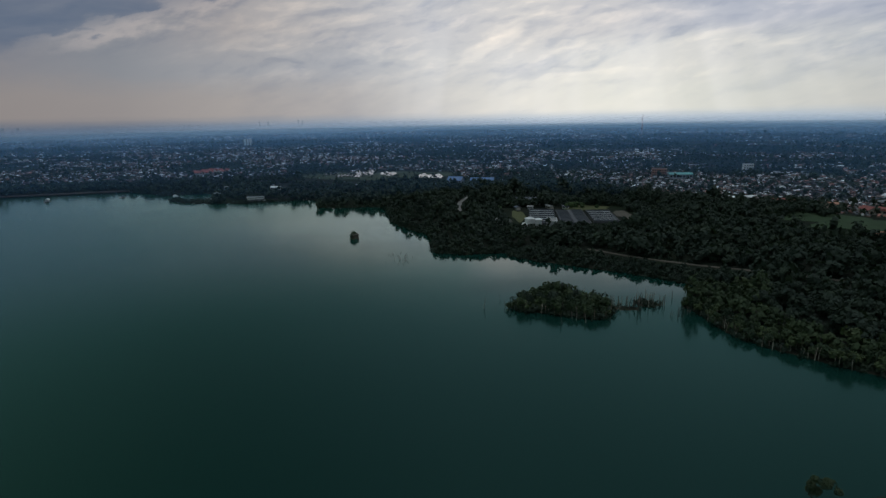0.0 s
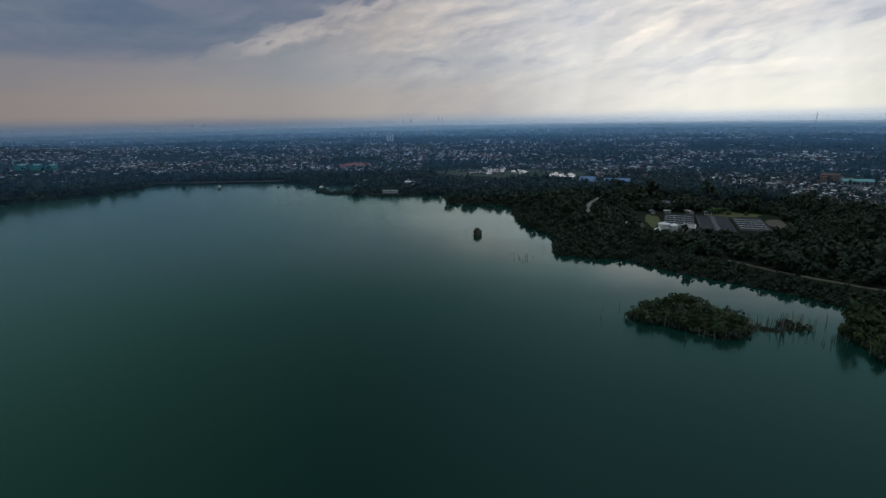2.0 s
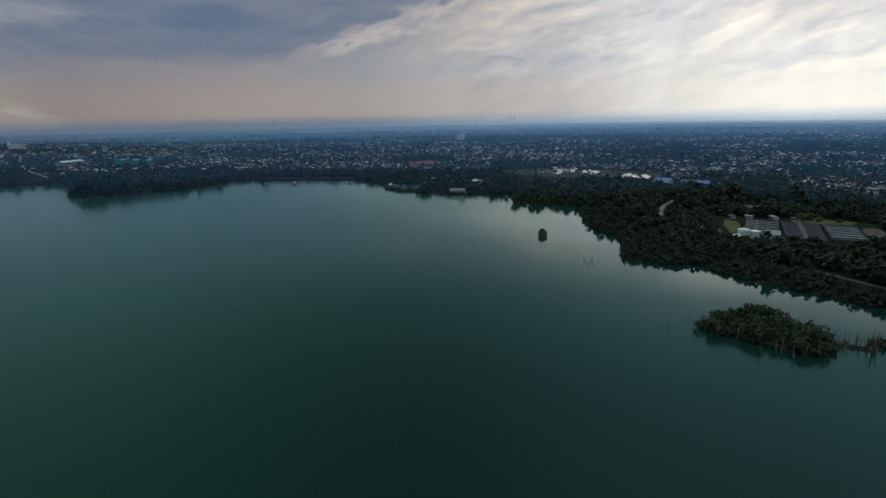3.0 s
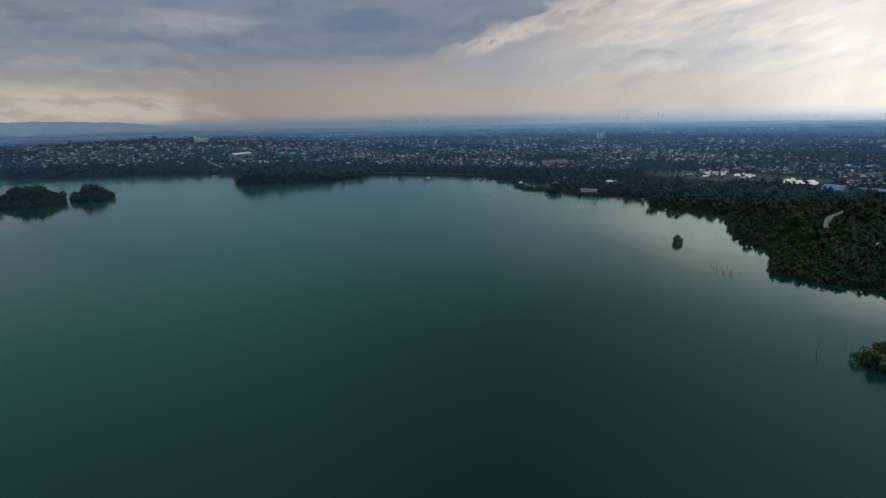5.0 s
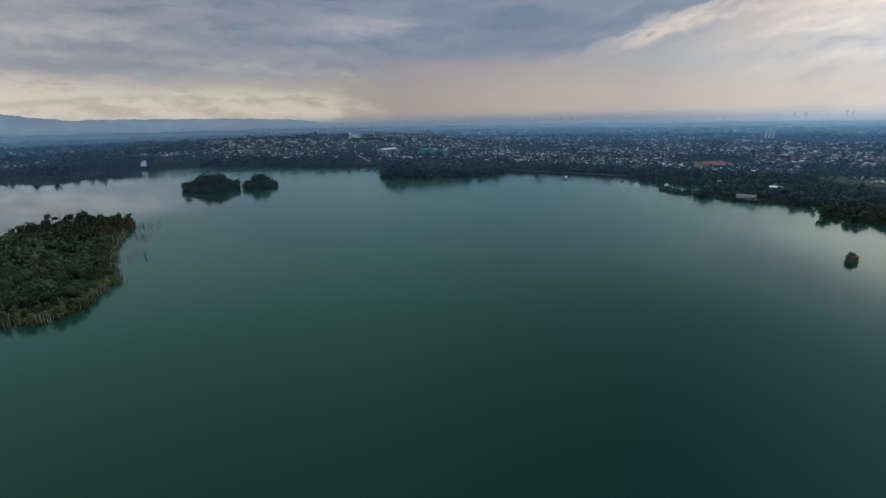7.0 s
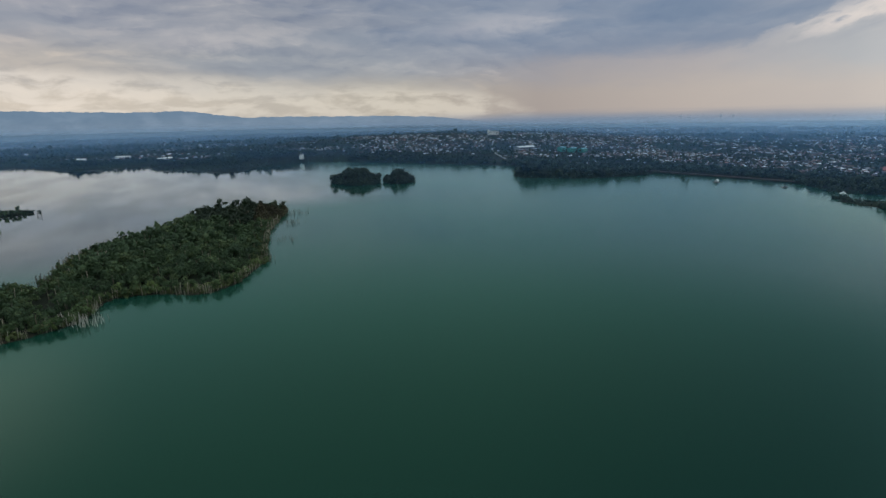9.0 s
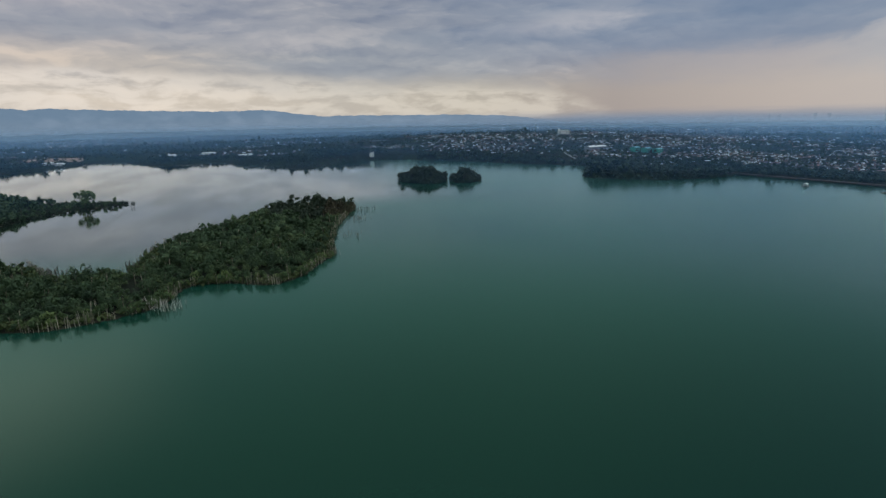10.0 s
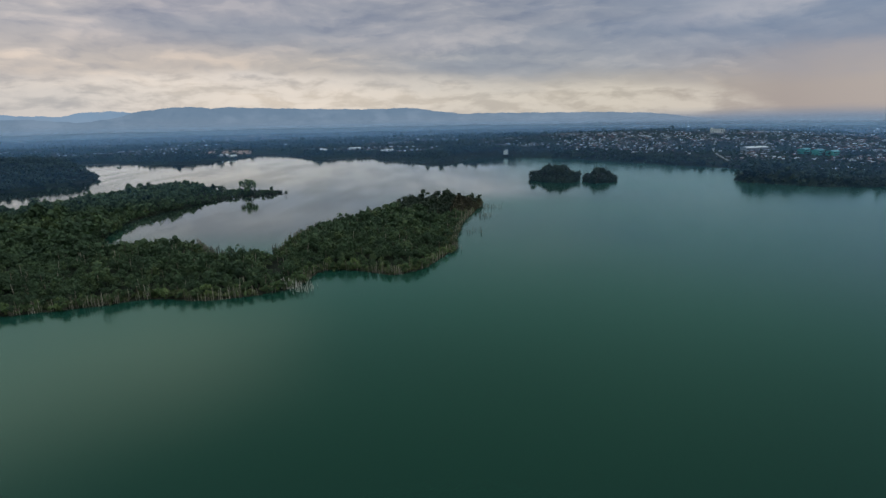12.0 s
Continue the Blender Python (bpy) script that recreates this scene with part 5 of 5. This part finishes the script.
    building("market_hall", 337, 758, 80, 15, 30, 6, GREY_WALL, TEAL_ROOF, "low hall with a teal metal roof among houses", 1.8, 1, 7)
    building("rust_block", 320, 790, 70, 12, 20, 10, BRICK_WALL, DARK_ROOF, "rust-coloured block among the houses", 0, 3, 6)
    for k in range(3):
        building("tower_block", -694 + 10 * k, 1932 + 2 * k, 12, 6.5, 8, 25, WHITE, CONCRETE, "pale tower block, one of three", 0, 8, 4, "three tower blocks", 6.0)
    # hill buildings
    top = building("white_hall", -1405, 828, 150, 20, 34, 9, WHITE, WHITE, "large white hall on the crest of the hill", 0, 3, 7)
    part("stair_tower", boxes((4, 14, 6, 6, 5, 15)), WHITE, top)
    part("portico", boxes((-10.5, 0, 3.5, 3, 16, 6.5)), WHITE, top)
    building("warehouse", -1108, 748, 14, 18, 56, 6, GREY_WALL, WHITE, "long warehouse with a bright white roof", 2.2, 1, 10)
    for k, (x, y) in enumerate(((-1030, 802), (-1008, 815), (-986, 828))):
        building("green_block", x, y, 30, 14, 24, 9, GREEN_WALL, TEAL_ROOF, "green painted block under a teal roof", 1.6, 2, 5, "green blocks")
    church = building("chapel", -1286, 239, 85, 10, 18, 4.2, WHITE, CONCRETE, "white chapel with a grey pitched roof near the shore", 4.0, 1, 5, category="church")
    part("porch", boxes((0, -9.8, 2, 6, 1.6, 4.5)), WHITE, church)
    tower = part("bell_tower", boxes((3.4, -9.4, 4.6, 3.0, 3.0, 9.5)), WHITE, church)
    part("spire", gable(3.0, 3.0, 9.3, 1.8, 0.3), CONCRETE, tower)
    for k, (x, y, l) in enumerate(((-1531, -249, 34), (-1526, -155, 40), (-1447, -59, 44), (-1450, -499, 36), (-1440, -470, 26))):
        building("school_block", x, y, 8 + 14 * k, 9, l * 0.8, 4.5, WHITE, WHITE, "long low white block near the far shore", 1.5, 2, 9, "long white blocks")
    # floating hut and raft
    r = thing("floating_hut", -514, 693, 25, "small floating hut with a white roof on a dark raft", "raft", z=0)
    part("raft_deck", boxes(*[(-3.2 + 1.3 * k, 0, 0.35, 1.2, 7, 0.35) for k in range(6)]), PLANK, r)
    for q in (-2, 2):
        part("float", boxes((q, 0, 0.05, 1.3, 7.4, 0.6)), DARK_ROOF, r)
    part("cabin", boxes((0, 0, 1.8, 4, 4.6, 2.6)), GREY_WALL, r)
    part("roof", gable(4.4, 5, 3.1, 1.1), WHITE, r)
    r = thing("raft", -433, 722, -10, "low dark wooden raft on the lake", "raft", z=0)
    part("raft_deck", boxes(*[(0, -4 + 1.3 * k, 0.4, 3.4, 1.2, 0.4) for k in range(7)]), PLANK, r)
    part("shelter", boxes((0, 1, 1.4, 2.4, 3, 1.6)), DARK_ROOF, r)
    # lattice mast
    m = thing("radio_mast", 794, 2159, 0, "tall slender red lattice radio mast", "mast")
    for sx, sy in ((-1, -0.6), (1, -0.6), (0, 1.1)):
        v, f = tube([(sx * 2.2, sy * 2.2, -1), (sx * 0.5, sy * 0.5, 78)], [0.55, 0.3], 4)
        ob = new("leg", mesh_from("leg", v, f, [STEEL]))
        ob.parent = m
    for k in range(16):
        z0, s0 = 2 + 4.7 * k, 2.2 - 1.7 * (2 + 4.7 * k) / 78
        v, f = join([tube([(-s0, -0.6 * s0, z0), (s0, -0.6 * s0, z0 + 4.2)], [0.2, 0.2], 3), tube([(s0, -0.6 * s0, z0), (0, 1.1 * s0, z0 + 4.2)], [0.2, 0.2], 3), tube([(0, 1.1 * s0, z0), (-s0, -0.6 * s0, z0 + 4.2)], [0.2, 0.2], 3)])
        ob = new("brace", mesh_from("brace", v, f, [STEEL]))
        ob.parent = m


build_landmarks()


# ---- waterworks ----
def settling_basin(x, y, turn, w, l, nx, ny, label, walkway=True, deep=1.6):
    """A block of open basins: rim and cross walls, each cell with its own water."""
    top = thing("settling_basin", x, y, turn, label, "basin", "basins of the waterworks", 4.0)
    walls = [(-w / 2, 0, 0.7, 0.5, l, 2.4), (w / 2, 0, 0.7, 0.5, l, 2.4), (0, -l / 2, 0.7, w, 0.5, 2.4), (0, l / 2, 0.7, w, 0.5, 2.4)]
    part("rim", boxes(*walls), DULL_CONCRETE, top)
    for k in range(1, nx):
        part("cross_wall", boxes((-w / 2 + k * w / nx, 0, 0.7, 0.3, l - 1, 2.3)), DULL_CONCRETE, top)
    for k in range(1, ny):
        part("walkway" if walkway else "cross_wall", boxes((0, -l / 2 + k * l / ny, 0.75, w - 1, 0.5 if walkway else 0.3, 2.4)), WHITE if walkway else DULL_CONCRETE, top)
    for i in range(nx):
        for j in range(ny):
            part("basin_water", boxes((-w / 2 + (i + 0.5) * w / nx, -l / 2 + (j + 0.5) * l / ny, deep - 0.05, w / nx - 0.6, l / ny - 0.9, 0.4)), DARK_WATER, top)
    return top


def build_waterworks():
    settling_basin(95, 503, -9.5, 24, 72, 3, 7, "concrete basins with white walkways at the waterworks")
    settling_basin(115.5, 497, -7, 11, 70, 1, 10, "long dark covered basin at the waterworks", False, 1.6)
    settling_basin(130, 497, -7, 11, 70, 1, 10, "long dark covered basin at the waterworks", False, 1.6)
    w = thing("service_bridge", 122.8, 497, -7, "pale concrete walkway between long basins", "walkway", z=4.0)
    part("deck", boxes((0, 0, 1.6, 2.6, 70, 0.5)), DULL_CONCRETE, w)
    for k in range(8):
        part("pier", boxes((0, -31.5 + 9 * k, 0.5, 1.2, 1.2, 2.0)), CONCRETE, w)
    settling_basin(151, 498, -7, 22, 58, 4, 6, "small concrete basins with white walkways at the waterworks")
    for k, (x, y, r, h) in enumerate(((75, 452, 4.2, 9), (83, 455, 3.4, 7.5), (70, 448, 2.6, 5))):
        t = thing("storage_tank", x, y, 0, "white round storage tank at the waterworks", "tank", "white tanks", 4.0)
        bm = bmesh.new()
        bmesh.ops.create_cone(bm, cap_ends=True, segments=20, radius1=r, radius2=r, depth=h + 1, matrix=Matrix.Translation((0, 0, h / 2 - 0.5)))
        part("body", bm, WHITE, t)
        bm = bmesh.new()
        bmesh.ops.create_cone(bm, cap_ends=True, segments=20, radius1=r + 0.25, radius2=0.4, depth=1.2, matrix=Matrix.Translation((0, 0, h + 0.58)))
        part("roof", bm, WHITE, t)
        part("ladder", boxes((r + 0.15, -0.25, h / 2, 0.1, 0.08, h), (r + 0.15, 0.25, h / 2, 0.1, 0.08, h)), STEEL, t)
    building("pump_house", 96, 462, -12, 9, 16, 5, WHITE, CONCRETE, "white pump house beside tanks", 0, 1, 5, z=4.0)
    building("filter_hall", 96, 584, 84, 12, 28, 5, GREY_WALL, DARK_ROOF, "long dark-roofed filter hall behind the basins", 2.0, 1, 9, z=4.2)
    for k, (x, y, turn, w, l) in enumerate(((78, 548, 10, 4, 7), (92, 551, 60, 3, 5), (112, 553, 20, 4, 9), (128, 549, 80, 3, 6), (60, 480, 30, 4, 6), (52, 492, 75, 3, 5))):
        building("yard_shed", x, y, turn, w, l, 2.6, WHITE if k % 2 else CREAM, CONCRETE if k % 3 else DARK_ROOF, "small shed in the yard of the waterworks", 0.7, 1, 2, "yard sheds", 4.0)
    building("gatehouse", 48, 470, 15, 8, 14, 4, WHITE, CONCRETE, "low white gatehouse by the waterworks", 0, 1, 4)
    building("gatehouse", 38, 500, 25, 7, 11, 4, CREAM, CONCRETE, "low pale gatehouse by the waterworks", 0, 1, 3)


build_waterworks()


# ---- lawns, tracks, dam, ponds ----
def patch(name, cx, cy, rx, ry, mat, label, category, seed, lift=0.25, flat=None, rough=0.25):
    """An uneven patch laid on the ground."""
    q = np.random.default_rng(seed)
    n = 44
    a = np.arange(n) * 2 * np.pi / n
    wob = 1 + rough * sum(np.sin(a * k + q.uniform(0, 6.28)) / k ** 0.7 for k in (2, 3, 5, 7))
    rings = []
    for t in (0.25, 0.5, 0.75, 1.0):
        px, py = cx + np.cos(a) * rx * wob * t, cy + np.sin(a) * ry * wob * t
        pz = terrain(px, py) + lift if flat is None else np.full(n, flat)
        rings.append(np.stack([px, py, pz], 1))
    c = np.array([[cx, cy, (float(terrain(np.array([cx]), np.array([cy]))[0]) + lift) if flat is None else flat]])
    skirt = rings[-1] - (0, 0, 1.0)
    v = np.concatenate([c] + rings + [skirt])
    f = [(0, 1 + j, 1 + (j + 1) % n) for j in range(n)]
    for k in range(4):
        for j in range(n):
            p0, p1 = 1 + k * n + j, 1 + k * n + (j + 1) % n
            f += [(p0, p0 + n, p1 + n), (p0, p1 + n, p1)]
    return tagged(new(name, mesh_from(name, v, f, [mat])), label, category, kind="structure")


def strip(name, points, width, mat, label, category, lift=0.3, height=None):
    """A track draped over the ground."""
    p = np.array(points, float)
    t = np.linspace(0, len(p) - 1, 6 * len(p))
    x, y = np.interp(t, np.arange(len(p)), p[:, 0]), np.interp(t, np.arange(len(p)), p[:, 1])
    for _ in range(4):
        x[1:-1], y[1:-1] = (x[:-2] + 2 * x[1:-1] + x[2:]) / 4, (y[:-2] + 2 * y[1:-1] + y[2:]) / 4
    tx, ty = np.gradient(x), np.gradient(y)
    s = np.hypot(tx, ty)
    nx, ny = -ty / s, tx / s
    z = terrain(x, y) if height is None else np.full_like(x, height)
    rows = []
    for off, dz in ((-1.0, -1.2), (-1.0, 0.0), (-0.3, 0.05), (0.3, 0.05), (1.0, 0.0), (1.0, -1.2)):
        w = width * (0.5 + 0.05 * ripple(x, y, 9))
        px, py = x + nx * off * w, y + ny * off * w
        rows.append(np.stack([px, py, (terrain(px, py) if height is None else z) + lift + dz], 1))
    v, n = np.concatenate(rows), len(x)
    i, j = np.meshgrid(np.arange(5), np.arange(n - 1), indexing="ij")
    f = np.stack([i * n + j, i * n + j + 1, (i + 1) * n + j + 1, (i + 1) * n + j], -1).reshape(-1, 4)
    return tagged(new(name, mesh_from(name, v, f, [mat], shade=True)), label, category, kind="structure")


strip("road", ROAD, 4.4, ASPHALT, "pale concrete road curving through the woods", "road")
strip("track", TRACK, 2.6, DIRT, "narrow dirt track through the woods", "track")
strip("hill_road", [(-1400, 800), (-1300, 770), (-1154, 682), (-1045, 633), (-980, 620)], 5, ASPHALT, "grey road winding up the hill", "road")
strip("dam", [(-450, 776), (-480, 770), (-644, 727), (-680, 718)], 7, solid("dam_earth", (0.060, 0.048, 0.040), 0.95), "brown earth dam across the end of the lake", "dam", 0.0, 2.6)
patch("lawn", 74, 512, 6, 30, GRASS, "dry yellow-green lawn beside the basins", "lawn", 3)
patch("lawn", 150, 550, 24, 13, GRASS, "dry yellow-green lawn behind the basins", "lawn", 4)
patch("lawn", 175, 508, 9, 20, DIRT, "bare sandy ground beside the basins", "bare ground", 5)
patch("meadow", 322, 408, 48, 30, MEADOW, "rough green meadow in the woods", "meadow", 6, rough=0.42)
patch("clearing", 257, 464, 9, 6, DIRT, "bare sandy clearing in the woods", "bare ground", 7)
patch("lawn", -105, 880, 110, 70, solid("rough_grass", (0.034, 0.046, 0.022), 0.95, scale=0.1), "rough grass between ponds", "lawn", 8, 0.15)
patch("quarry", -1585, -520, 70, 55, solid("sandy_soil", (0.30, 0.20, 0.15), 0.95), "bare reddish earth on a low hillside", "bare ground", 15)
for k, (x, y, rx, ry) in enumerate(((-190, 922, 8, 26), (-152, 925, 8, 34), (-136, 915, 6, 22), (-122, 928, 8, 36), (-166, 885, 8, 14), (-96, 912, 6, 24), (-84, 895, 7, 24), (-30, 858, 7, 24), (-16, 848, 7, 18), (-5, 852, 6, 22), (-140, 872, 9, 10))):
    patch("pond", x, y, rx * 1.15, ry * 1.25, POND, "small still pond reflecting the pale sky", "pond", 30 + k, flat=7.3, rough=0.2)


# ---- far skyline ----
def build_skyline():
    g = np.random.default_rng(41)
    spots = [(14.5, 92, 7), (14.1, 86, 9), (5.8, 60, 22), (38.6, 78, 16), (37.6, 76, 16), (18.2, 85, 9), (17.4, 82, 14), (45.2, 66, 26), (42.0, 76, 13), (41.2, 72, 13), (10.1, 64, 20), (11.2, 66, 18), (30.0, 66, 16), (25.0, 70, 14)]
    spots += [(float(a), float(g.uniform(52, 68)), float(g.uniform(12, 30))) for a in g.uniform(-1, 7, 16)]
    spots += [(float(a), float(g.uniform(52, 68)), float(g.uniform(10, 26))) for a in g.uniform(8, 48, 16)]
    for a, ztop, w in spots:
        r = float(g.uniform(4480, 4620))
        x, y = -math.sin(math.radians(a)) * r, math.cos(math.radians(a)) * r
        z = float(terrain(np.array([x]), np.array([y]))[0])
        h = max(14.0, 1.06 * ztop - 12 - z)
        t = thing("apartment_tower", x, y, a + float(g.uniform(-20, 20)), "tall grey apartment tower far off, whitened for the haze", "tower", "far skyline", z)
        # white stands in for the haze that pales these towers
        part("shaft", boxes((0, 0, h / 2 - 1, w * 1.2, w * 0.8, h + 2)), WHITE, t)
        part("crown", boxes((w * 0.2, 0, h + 1.2, w * 0.6, w * 0.5, 2.4)), WHITE, t)


build_skyline()
